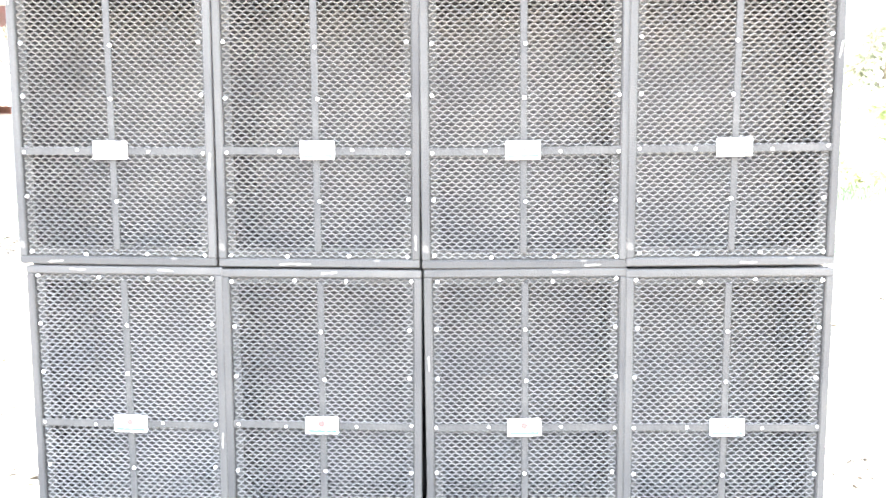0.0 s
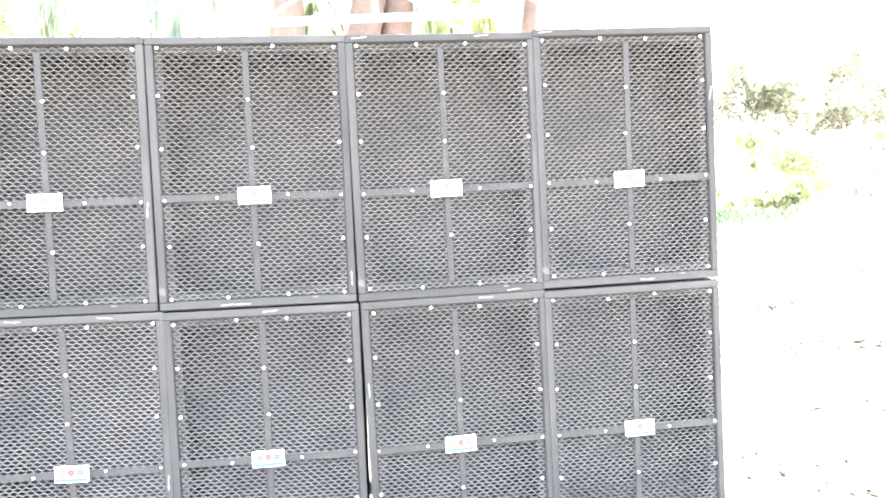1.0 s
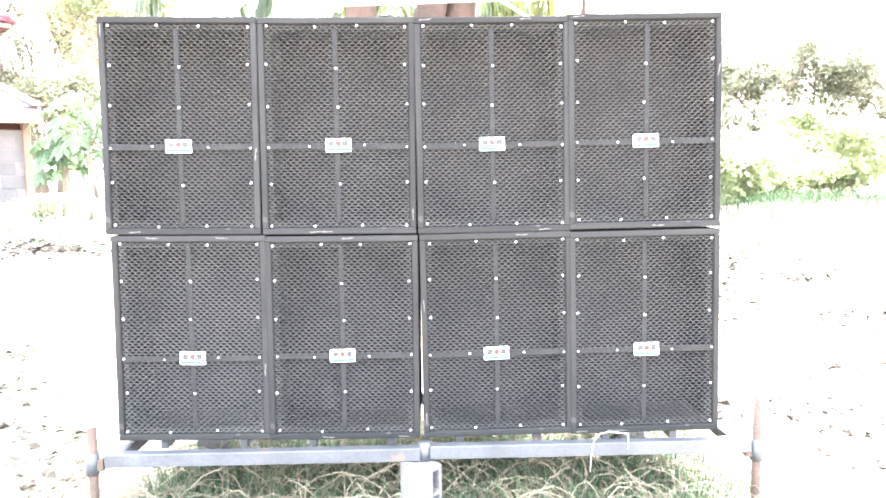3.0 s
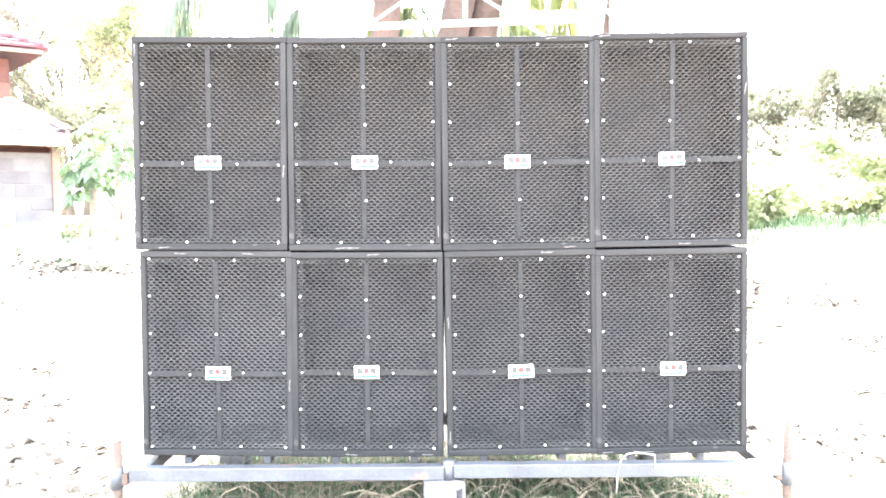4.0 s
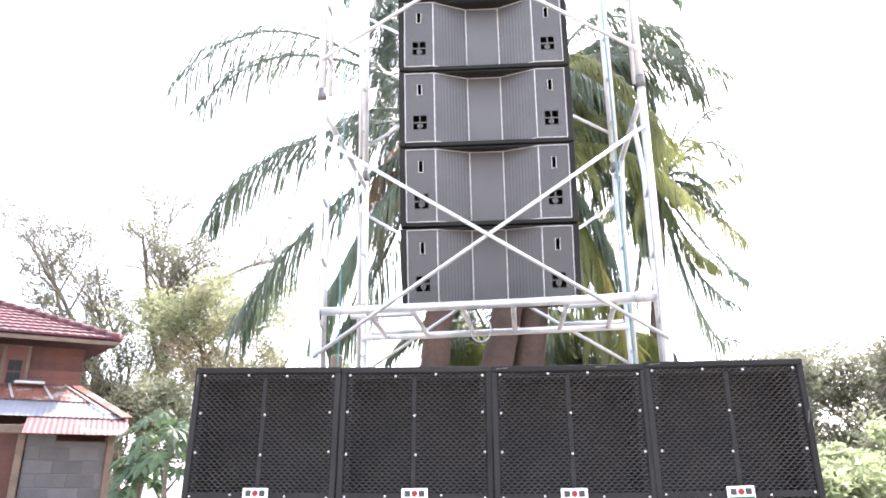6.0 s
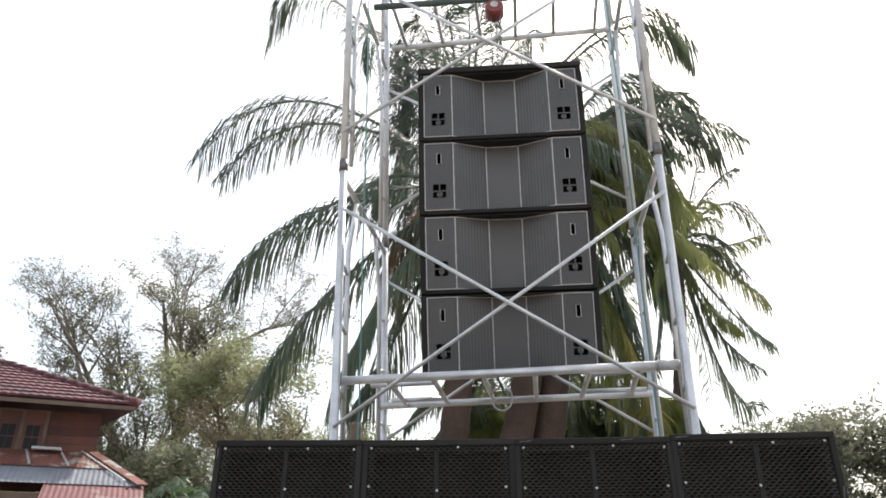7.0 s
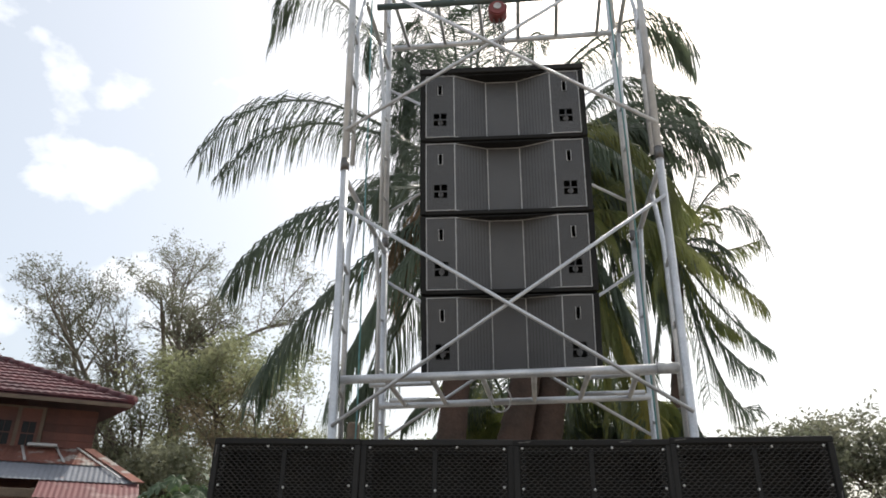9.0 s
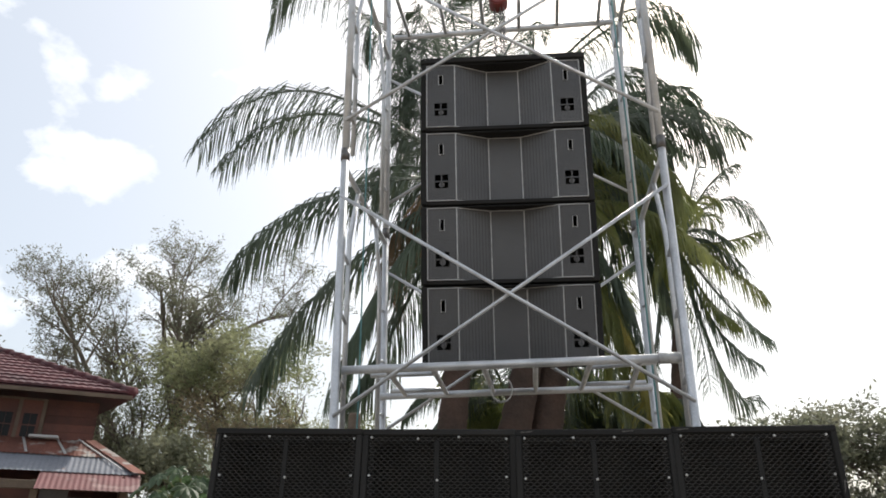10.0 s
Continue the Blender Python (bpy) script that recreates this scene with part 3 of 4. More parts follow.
# each box tilts less than the one below it
hang = pose(0.008, 1.369, 3.092, 0, 0, 1.5)
for i in range(4):
    tilt = pose(0, 0, 0, 13.16 - 2.89 * i, -0.67, 0)
    array_box(hang @ tilt)
    hang = Matrix.Translation((hang @ tilt @ Vector((0, 0, 0.600)))) @ pose(0, 0, 0, 0, 0, 1.5)
fly = thing("flying_bar", "black steel flying frame on top of the loudspeaker column", "rigging frame", at=hang @ pose(0, 0, 0, 4.5, -0.67, 0))
part("plate", box_mesh("plate", -AW / 2 - 0.005, AW / 2 + 0.005, -0.005, AD, 0.0, 0.045, M_CAB, 0.004), fly)
part("lug", box_mesh("lug", -0.05, 0.01, 0.16, 0.24, 0.045, 0.15, M_CAB, 0.004), fly)


# ---- scaffold tower ----
def bar(name, a, b, r, parent, mat=None, seg=10):
    return part(name, tube_mesh(name, [a, b], r, mat or M_ALU, seg), parent)


YF, YR = 0.95, 2.38
Z_JOINT, FRAME_H = 4.62, 2.11


def post_x(side, rear, z):
    """The posts on one side lean outwards a little."""
    if side < 0:
        return (-1.085 if rear else -1.150) - 0.026 * (z - 2.8)
    return 1.145 if rear else 1.102 + 0.005 * (z - 2.8)


def scaffold():
    ob = thing("scaffold_tower", "silver galvanised tube scaffold tower with cross braces", "scaffold")
    for side in (-1, 1):
        for rear, y in ((0, YF), (1, YR)):
            base = ground_z(side * 1.1, y) - 0.05
            for z0, z1 in ((base, Z_JOINT - 0.004), (Z_JOINT + 0.004, Z_JOINT + 2 * FRAME_H)):
                bar("post", (post_x(side, rear, z0), y, z0), (post_x(side, rear, z1), y, z1), 0.029, ob)
            x = post_x(side, rear, Z_JOINT)
            bar("coupler", (x, y, Z_JOINT - 0.05), (x, y, Z_JOINT + 0.05), 0.0335, ob, M_CHAIN)
        # inner legs of the side frames with their bent heads and short struts
        for z0 in (Z_JOINT - FRAME_H, Z_JOINT, Z_JOINT + FRAME_H):
            z1 = z0 + FRAME_H

            def P(f, z):
                return (post_x(side, 0, z) * (1 - f) + post_x(side, 1, z) * f, YF + (YR - YF) * f, z)
            for f, g in ((0.14, 0.28), (0.86, 0.72)):
                end = 0 if f < 0.5 else 1
                part("inner_leg", tube_mesh("inner_leg", [P(f, z0 + 0.12), P(f, z1 - 0.62), P((f + g) / 2, z1 - 0.36), P(g, z1 - 0.12)], 0.019, M_ALU, 8), ob)
                for dz in (0.40, 0.85, 1.30):
                    bar("strut", P(end, z0 + dz + 0.05), P(f, z0 + dz), 0.013, ob, seg=8)
            bar("head_rail", P(0, z1 - 0.10), P(1, z1 - 0.10), 0.022, ob)
    # cross braces, front and rear
    for y, rear, spans in ((YF - 0.035, 0, ((2.68, 4.26, 2.75, 4.24), (4.91, 6.50, 4.84, 6.44))), (YR + 0.035, 1, ((2.82, 4.30, 2.84, 4.25), (4.95, 6.43, 4.97, 6.38)))):
        for za, zb, zc, zd in spans:
            bar("brace", (post_x(-1, rear, za), y, za), (post_x(1, rear, zb), y, zb), 0.0135, ob)
            bar("brace", (post_x(1, rear, zc), y - 0.034, zc), (post_x(-1, rear, zd), y - 0.034, zd), 0.0135, ob)
    # ladder frames laid flat: one under the array, one above it
    low = ((-0.825, -0.889), (-0.524, -0.545), (-0.189, -0.157), (0.150, 0.194), (0.506, 0.567), (0.820, 0.967))
    high = ((-1.080, -0.971), (-0.640, -0.587), (-0.246, -0.183), (0.170, 0.177), (0.510, 0.570), (0.930, 0.988))
    for zf, zr, rungs in ((3.02, 3.128, low), (6.90, 6.91, high)):
        bar("ladder_chord", (-1.12, YF + 0.03, zf - 0.028), (1.07, YF + 0.03, zf + 0.028), 0.029, ob)
        bar("ladder_chord", (-1.13, YR - 0.03, zr - 0.03), (1.14, YR - 0.03, zr + 0.03), 0.029, ob)
        for a, b in rungs:
            bar("ladder_rung", (a, YF + 0.05, zf + 0.026 * a), (b, YR - 0.05, zr + 0.026 * b), 0.019, ob)
    bar("ladder_rail", (-0.98, YF + 0.30, 3.02), (-0.51, YF + 0.30, 3.03), 0.019, ob)
    bar("ladder_rail", (0.53, YF + 0.30, 3.06), (0.97, YF + 0.30, 3.09), 0.019, ob)
    bar("ladder_rail", (-0.98, YR - 0.28, 3.09), (-0.53, YR - 0.28, 3.10), 0.019, ob)
    bar("ladder_rail", (0.55, YR - 0.28, 3.13), (1.05, YR - 0.28, 3.14), 0.019, ob)
    part("end_cap", tube_mesh("end_cap", [(0.93, YF + 0.03, 3.044), (1.06, YF + 0.03, 3.047)], 0.036, M_TRIM, 12), ob, "pale plastic wrap")
    return ob


scaffold()
thing("hoist_beam", "dark green steel pipe across the tower head", "beam", data=tube_mesh("hoist_beam", [(-1.15, 1.5, 6.66), (1.1, 1.5, 6.67)], 0.03, M_DARKSTEEL, 12))


def hoist():
    ob = thing("chain_hoist", "red manual chain hoist hanging from the beam", "chain hoist", at=pose(-0.026, 1.50, 6.519))
    bm = bmesh.new()
    bmesh.ops.create_cone(bm, cap_ends=True, segments=24, radius1=0.085, radius2=0.085, depth=0.14)
    bmesh.ops.bevel(bm, geom=list(bm.edges), offset=0.012, segments=2, affect="EDGES")
    bmesh.ops.transform(bm, matrix=pose(0, 0, 0, 90), verts=bm.verts)
    part("housing", from_bm("housing", bm, M_HOIST, False), ob)
    bm = bmesh.new()
    bmesh.ops.create_cone(bm, cap_ends=True, segments=20, radius1=0.035, radius2=0.035, depth=0.006)
    bmesh.ops.transform(bm, matrix=Matrix.Translation((0, -0.075, 0.01)) @ pose(0, 0, 0, 90), verts=bm.verts)
    part("plate", from_bm("plate", bm, M_TRIM), ob)
    part("hook", tube_mesh("hook", [(0, 0, 0.08), (0, 0, 0.14), (0.03, 0, 0.18), (0.05, 0, 0.22), (0.02, 0, 0.262), (-0.03, 0, 0.262)], 0.012, M_CHAIN, 8), ob)
    for dx, z1 in ((-0.035, -0.86), (0.015, -0.86), (0.045, -0.62)):
        chunks = []
        z, k = -0.08, 0
        while z > z1:
            a = (0.009, 0) if k % 2 else (0, 0.009)
            ring = [(dx + a[0] * c, a[1] * c, z - 0.018 + 0.02 * s) for c, s in ((1, 0.6), (1, -0.6), (0, -1), (-1, -0.6), (-1, 0.6), (0, 1), (1, 0.6))]
            chunks.append(tube_data(ring, 0.0052, 5))
            z -= 0.032
            k += 1
        part("chain", mesh_of("chain", *join_data(chunks), M_CHAIN), ob)


hoist()
for pts in ([(-1.184, 1.4, 6.75), (-1.141, 1.4, 5.2), (-1.121, 1.4, 4.2), (-1.09, 1.4, 2.9), (-1.09, 1.4, 1.6)], [(0.98, 1.5, 6.78), (1.0, 1.5, 5.0), (0.99, 1.5, 3.2), (1.0, 1.5, 1.6)]):
    thing("rope", "thin teal rope hanging down inside the tower", "rope", "ropes", data=tube_mesh("rope", pts, 0.007, M_ROPE, 6))
loop = [(-0.077 + 0.075 * math.sin(t), 1.5, 2.966 + 0.09 * math.cos(t)) for t in np.linspace(0.3, 5.6, 14)]
thing("wire_loop", "pale wire loop tied to the lower ladder frame", "wire", data=tube_mesh("wire_loop", loop, 0.006, M_TRIM, 6))


thing("wooden_post", "weathered grey wooden post behind the loudspeakers", "post", data=tube_mesh("wooden_post", [(-1.473, 3.0, 0.2), (-1.463, 3.0, 1.6), (-1.463, 3.0, 3.049), (-1.463, 3.0, 3.079)], [0.065, 0.06, 0.057, 0.045], M_TIMBER, 12))


# ---- palms ----
def frond_mesh(base, mid, tip, r, mat, leaflet=0.75, count=125, hang=1.2):
    """A coconut frond: a rib along a curve through base, mid and tip, with drooping leaflets on both sides."""
    base, mid, tip = Vector(base), Vector(mid), Vector(tip)
    ctrl = mid * 2 - (base + tip) * 0.5
    def at(t):
        return base * (1 - t) ** 2 + ctrl * 2 * t * (1 - t) + tip * t * t
    n = 14
    rib = [at(i / n) for i in range(n + 1)]
    v, f = tube_data(rib, [0.032 * (1 - 0.88 * i / n) for i in range(n + 1)], 5)
    verts, faces = list(v), list(f)
    for i in range(count):
        t = 0.10 + 0.90 * i / count
        p = at(t)
        d = (at(min(t + 0.02, 1)) - at(t - 0.02)).normalized()
        side = d.cross(Vector((0, 0, 1)))
        side = side.normalized() if side.length > 0.05 else Vector((1, 0, 0))
        ln = leaflet * (0.35 + 0.65 * math.sin(math.pi * min(1, 0.12 + t * 0.86)) ** 0.6) * r.uniform(0.75, 1.1)
        for s in (-1, 1):
            if r.random() < 0.05:
                continue
            hg = hang * r.uniform(0.45, 1.4)
            w0 = (side * s * r.uniform(0.55, 1.0) + d * r.uniform(0.5, 0.9) + Vector((0, 0, -0.45 * hg))).normalized()
            q1 = p + w0 * ln * 0.45
            q2 = q1 + (w0 * 0.45 + Vector((0, 0, -hg))).normalized() * ln * 0.3
            q3 = q2 + (w0 * 0.2 + Vector((r.uniform(-0.15, 0.15), r.uniform(-0.15, 0.15), -hg * 1.3))).normalized() * ln * 0.28
            wd = (d * 0.6 + Vector((0, 0, 1)) * 0.5).normalized() * 0.0094 * r.uniform(0.7, 1.3)
            o = len(verts)
            verts += [p - wd * 0.5, p + wd * 0.5, q1 - wd, q1 + wd, q2 - wd * 0.75, q2 + wd * 0.75, q3]
            faces += [(o, o + 1, o + 3, o + 2), (o + 2, o + 3, o + 5, o + 4), (o + 4, o + 5, o + 6)]
    return mesh_of("frond", verts, faces, mat)


def palm(base, crown, r0, label, mains, extra, seed, reach=3.3, zmin=-0.9, skip_left=True, scale=1.0, droop=1.15, leaflets=125):
    r = random.Random(seed)
    base, crown = Vector(base), Vector(crown)
    ob = thing("coconut_palm", label, "palm tree", "coconut palms")
    n = 26
    path, rad = [], []
    for i in range(n + 1):
        t = i / n
        p = base.lerp(crown, t) + Vector((0.10 * math.sin(t * 3), 0.08 * math.sin(t * 2.2), 0))
        for k in (0, 1):
            path.append(p + Vector((0, 0, k * 0.02)))
            rad.append(r0 * (1.25 - 0.55 * t) * (1.0 + (0.045 if k else -0.02)) * (1.25 if t < 0.06 else 1))
    v, f = tube_data(path, rad, 14)
    part("trunk", mesh_of("trunk", v, f, M_PALMTRUNK, True), ob)
    for m_, t_, mat in mains:
        part("frond", frond_mesh(crown + Vector((0, 0, r.uniform(-0.1, 0.2))), m_, t_, r, mat, r.uniform(0.85, 1.02) * scale, leaflets, droop), ob)
    for k in range(extra):
        a = k * 2.39996 + r.uniform(-0.3, 0.3)
        e = r.uniform(zmin, 1.15)
        L = reach * r.uniform(0.75, 1.1)
        dx, dy = math.cos(a), math.sin(a) * 0.8
        if dx < -0.15 and skip_left:
            continue
        tip = crown + Vector((dx * L * 0.95 * math.cos(e * 0.6), dy * L * math.cos(e * 0.6), L * (math.sin(e) * 0.75 - 0.35)))
        mid = crown + Vector((dx * L * 0.5, dy * L * 0.5, L * (0.50 * math.sin(e) + 0.06)))
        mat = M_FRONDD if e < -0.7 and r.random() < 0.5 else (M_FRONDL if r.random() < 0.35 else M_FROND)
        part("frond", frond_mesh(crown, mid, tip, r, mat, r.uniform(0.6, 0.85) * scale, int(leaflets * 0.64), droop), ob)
    # green nuts under the crown
    for k in range(7):
        a = r.uniform(0, 6.28)
        bm = bmesh.new()
        bmesh.ops.create_icosphere(bm, subdivisions=2, radius=0.12)
        bmesh.ops.transform(bm, matrix=Matrix.Translation(crown + Vector((math.cos(a) * 0.27, math.sin(a) * 0.27, -0.25 - r.uniform(0, 0.35)))) @ Matrix.Diagonal((0.9, 0.9, 1.15, 1)), verts=bm.verts)
        part("coconut", from_bm("coconut", bm, M_LEAFY, True), ob)
    return ob


palm((-1.0, 4.6, ground_z(-1.0, 4.6) - 0.1), (-0.52, 4.6, 6.38), 0.17, "coconut palm with rough brown trunk behind the tower", [
    ((-2.69, 4.5, 7.85), (-4.25, 4.6, 7.07), M_FROND),
    ((-2.64, 4.9, 7.74), (-4.07, 5, 6.97), M_FROND),
    ((-2.27, 4.2, 6.00), (-3.33, 4.1, 4.96), M_FROND),
    ((-2.16, 4.4, 4.95), (-2.97, 4.4, 3.65), M_FROND),
    ((-2.70, 5, 10.26), (-3.63, 5, 9.46), M_FROND),
    ((-1.89, 5.3, 9.68), (-2.19, 5.4, 8.62), M_FROND),
    ((1.56, 4.6, 8.93), (2.67, 4.6, 8.36), M_FROND),
    ((1.78, 4.8, 7.37), (2.83, 4.8, 6.80), M_FROND),
    ((-1.55, 4.2, 4.71), (-1.93, 4.2, 3.44), M_FROND),
    ((-1.44, 5, 4.55), (-1.89, 5.1, 3.77), M_FROND),
    ((-1.27, 4.9, 8.60), (-1.43, 5, 7.39), M_FROND),
    ((-1.29, 4.8, 5.86), (-1.52, 4.9, 4.77), M_FRONDD),
    ((-1.20, 5, 6.29), (-1.33, 5.1, 5.02), M_FROND),
    ((-1.59, 5, 6.84), (-1.90, 5.2, 6.56), M_FROND),
    ((0.12, 5.2, 9.03), (0.54, 5.6, 9.55), M_FROND),
    ((-0.77, 5.2, 8.93), (-1.07, 5.6, 9.55), M_FROND),
    ((-1.03, 5.6, 7.67), (-1.75, 6, 7.14), M_FROND),
    ((-1.01, 5.1, 9.05), (-1.27, 5.1, 9.74), M_FROND),
    ((-0.71, 5.1, 9.25), (-0.85, 5.1, 10.16), M_FROND),
    ((-0.45, 5.1, 9.12), (-0.47, 5.1, 9.90), M_FROND),
    ((-1.10, 5.1, 8.74), (-1.45, 5.1, 8.97), M_FROND),
    ((-0.32, 5.1, 9.22), (-0.13, 5.1, 10.22), M_FROND),
    ((-1.26, 5.1, 8.33), (-1.45, 5.1, 7.74), M_FROND),
    ((-1.29, 5.1, 7.83), (-1.47, 5.1, 6.89), M_FROND),
    ((1.64, 5.1, 9.18), (2.77, 5.1, 8.62), M_FROND),
], 11, 11, 2.7, -0.9, True, 0.98, 1.0, 112)
palm((-0.65, 4.75, ground_z(-0.65, 4.75) - 0.1), (0.57, 4.95, 6.01), 0.19, "coconut palm with thick mossy trunk behind the tower", [
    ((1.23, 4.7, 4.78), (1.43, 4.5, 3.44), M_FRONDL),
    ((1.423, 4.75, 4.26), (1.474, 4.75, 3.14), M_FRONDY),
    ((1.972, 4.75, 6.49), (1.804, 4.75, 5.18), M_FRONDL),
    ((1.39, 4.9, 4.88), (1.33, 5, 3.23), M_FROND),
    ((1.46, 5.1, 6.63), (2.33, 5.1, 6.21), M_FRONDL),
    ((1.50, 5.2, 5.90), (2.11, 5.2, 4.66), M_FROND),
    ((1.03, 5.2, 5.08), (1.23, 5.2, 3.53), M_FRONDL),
    ((0.77, 5.4, 4.97), (0.66, 5.5, 3.12), M_FROND),
    ((0.26, 5.6, 4.87), (-0.11, 5.8, 2.91), M_FROND),
    ((1.03, 5.6, 4.66), (1.69, 5.7, 3.12), M_FROND),
], 8, 21, 2.0)
palm((-0.05, 5.05, ground_z(-0.05, 5.05) - 0.1), (0.89, 5.2, 7.36), 0.20, "coconut palm with brown trunk behind the tower", [
    ((2.08, 5, 7.62), (3.22, 5, 7.15), M_FROND),
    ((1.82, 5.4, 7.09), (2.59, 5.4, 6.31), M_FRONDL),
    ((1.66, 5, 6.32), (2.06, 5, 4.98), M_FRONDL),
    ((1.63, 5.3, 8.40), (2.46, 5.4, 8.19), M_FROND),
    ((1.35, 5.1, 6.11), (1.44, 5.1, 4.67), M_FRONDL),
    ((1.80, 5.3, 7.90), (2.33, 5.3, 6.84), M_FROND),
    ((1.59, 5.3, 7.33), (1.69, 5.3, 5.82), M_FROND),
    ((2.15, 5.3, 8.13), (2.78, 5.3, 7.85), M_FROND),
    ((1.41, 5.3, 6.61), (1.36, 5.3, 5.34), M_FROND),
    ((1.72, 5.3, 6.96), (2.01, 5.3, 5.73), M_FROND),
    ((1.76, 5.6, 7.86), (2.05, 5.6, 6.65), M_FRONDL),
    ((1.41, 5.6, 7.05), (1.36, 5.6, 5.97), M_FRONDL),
], 4, 51, 1.7, -0.9, True, 0.75, 0.6)
palm((2.201, 8.2, ground_z(2.201, 8.2) - 0.1), (2.94, 8, 6.94), 0.13, "slender coconut palm with thin ragged fronds", [
    ((3.85, 8, 7.69), (4.48, 8, 6.89), M_FROND),
    ((3.52, 7.9, 6.81), (4.26, 7.9, 6.99), M_FRONDL),
    ((3.60, 8.1, 7.96), (4.11, 8.1, 8.39), M_FROND),
    ((3.81, 8.2, 6.45), (4.33, 8.2, 5.89), M_FRONDL),
    ((3.70, 8.3, 5.87), (4.31, 8.3, 5.23), M_FROND),
    ((3.28, 7.8, 5.42), (3.85, 7.8, 4.70), M_FROND),
    ((3.32, 7.9, 4.70), (3.71, 7.9, 4.19), M_FROND),
    ((3.13, 8.1, 5.52), (3.19, 8.1, 4.29), M_FROND),
    ((2.91, 8.2, 5.76), (2.80, 8.2, 4.32), M_FRONDL),
    ((3.32, 8, 7.92), (3.50, 8, 8.55), M_FROND),
    ((2.58, 8.1, 5.94), (2.34, 8.1, 4.68), M_FROND),
    ((3.20, 7.8, 5.91), (3.56, 7.6, 5.34), M_FRONDL),
], 14, 31, 1.25, -0.6, False, 0.72, 0.75, 50)
palm((0.05, 6.6, ground_z(0.05, 6.6) - 0.1), (0.10, 6.6, 3.41), 0.15, "short young coconut palm behind the trunks", [], 40, 41, 1.75, -0.1, False, 0.9, 0.9)
palm((1.45, 6.9, ground_z(1.45, 6.9) - 0.1), (1.45, 6.9, 3.3), 0.13, "short young coconut palm beside the tower foot", [], 30, 47, 1.6, -0.1, False, 0.85, 0.9)


# ---- broadleaf trees ----
def tree(base, height, width, leaf_mat, label, seed, leaves=7000, leaf=0.06, trunk=0.14, levels=4, lean=0.0, clump=0.16, start=0.3, density=0.5, spread=0.85):
    """A branching tree, fitted to its height and to the width of its crown, which is centred over base (trunk foot off by lean)."""
    r = random.Random(seed)
    base = Vector(base)
    ob = thing("tree", label, "tree")
    limbs, tips = [], []

    def grow(p, d, length, rad, level):
        pts = [p]
        q, dd = p, d
        n = 4
        for i in range(n):
            dd = (dd + Vector((r.gauss(0, 0.17), r.gauss(0, 0.17), r.gauss(0.02, 0.1)))).normalized()
            q = q + dd * length / n
            pts.append(q)
        rads = [rad * (1 - 0.55 * i / n) for i in range(n + 1)]
        limbs.append((pts, rads, 7 if level < 2 else 4))
        if level >= min(3, levels - 1):
            tips.extend(pts[1:])
        if level >= levels:
            return
        kids = r.choice((3, 4)) if level else r.choice((6, 7))
        for k in range(kids):
            f = r.uniform(start if level == 0 else 0.3, 1.0)
            i = min(int(f * n), n - 1)
            bp = pts[i].lerp(pts[i + 1], f * n - i)
            a = r.uniform(0, 2 * math.pi)
            out = Vector((math.cos(a), math.sin(a) * 0.8, 0))
            nd = (dd * 0.55 + out * spread * r.uniform(0.6, 1.1) + Vector((0, 0, r.uniform(-0.1, 0.35)))).normalized()
            grow(bp, nd, length * r.uniform(0.5, 0.72), rads[i] * 0.66, level + 1)

    grow(Vector((0, 0, 0)), Vector((0, 0, 1)), 5.0, trunk, 0)
    xs = sorted(t.x for t in tips)
    ys = sorted(t.y for t in tips)
    n = len(tips)
    high = sorted(tips, key=lambda t: t.z)[-max(4, n // 14):]
    mid = (xs[n // 30] + xs[-n // 30]) / 2
    cx, cy = 0.45 * mid + 0.55 * sum(t.x for t in high) / len(high), (ys[n // 30] + ys[-n // 30]) / 2
    kz = height / sorted(t.z for t in tips)[int(n * 0.985)]
    kx = width / (xs[-n // 30] - xs[n // 30])

    def fitted(p):
        f = min(1.0, max(0.0, p.z * kz / height))
        return base + Vector(((p.x - cx) * kx + lean * (1 - f), (p.y - cy) * kx, p.z * kz))
    chunks = [tube_data([fitted(p) for p in pts], rads, seg, False) for pts, rads, seg in limbs]
    part("trunk", mesh_of("trunk", *join_data(chunks), M_BARK, True), ob)
    tips = [fitted(t) for t in tips]
    # leaves crowd round some of the twig ends and leave others bare
    tufts = r.sample(tips, max(8, int(len(tips) * density)))
    verts, faces = [], []
    for _ in range(leaves):
        c = r.choice(tufts)
        p = c + Vector((r.gauss(0, clump), r.gauss(0, clump), r.gauss(0, clump * 0.8)))
        u = Vector((r.gauss(0, 1), r.gauss(0, 1), r.gauss(0, 0.7))).normalized()
        w = u.orthogonal().normalized()
        w.rotate(Matrix.Rotation(r.uniform(0, 6.28), 3, u))
        s_ = leaf * r.uniform(0.6, 1.3)
        o = len(verts)
        verts += [p - u * s_, p + w * s_ * 0.38, p + u * s_, p - w * s_ * 0.38]
        faces.append((o, o + 1, o + 2, o + 3))
    part("crown", mesh_of("crown", verts, faces, leaf_mat), ob)
    return ob


def on_ground(x, y):
    return (x, y, ground_z(x, y) - 0.1)


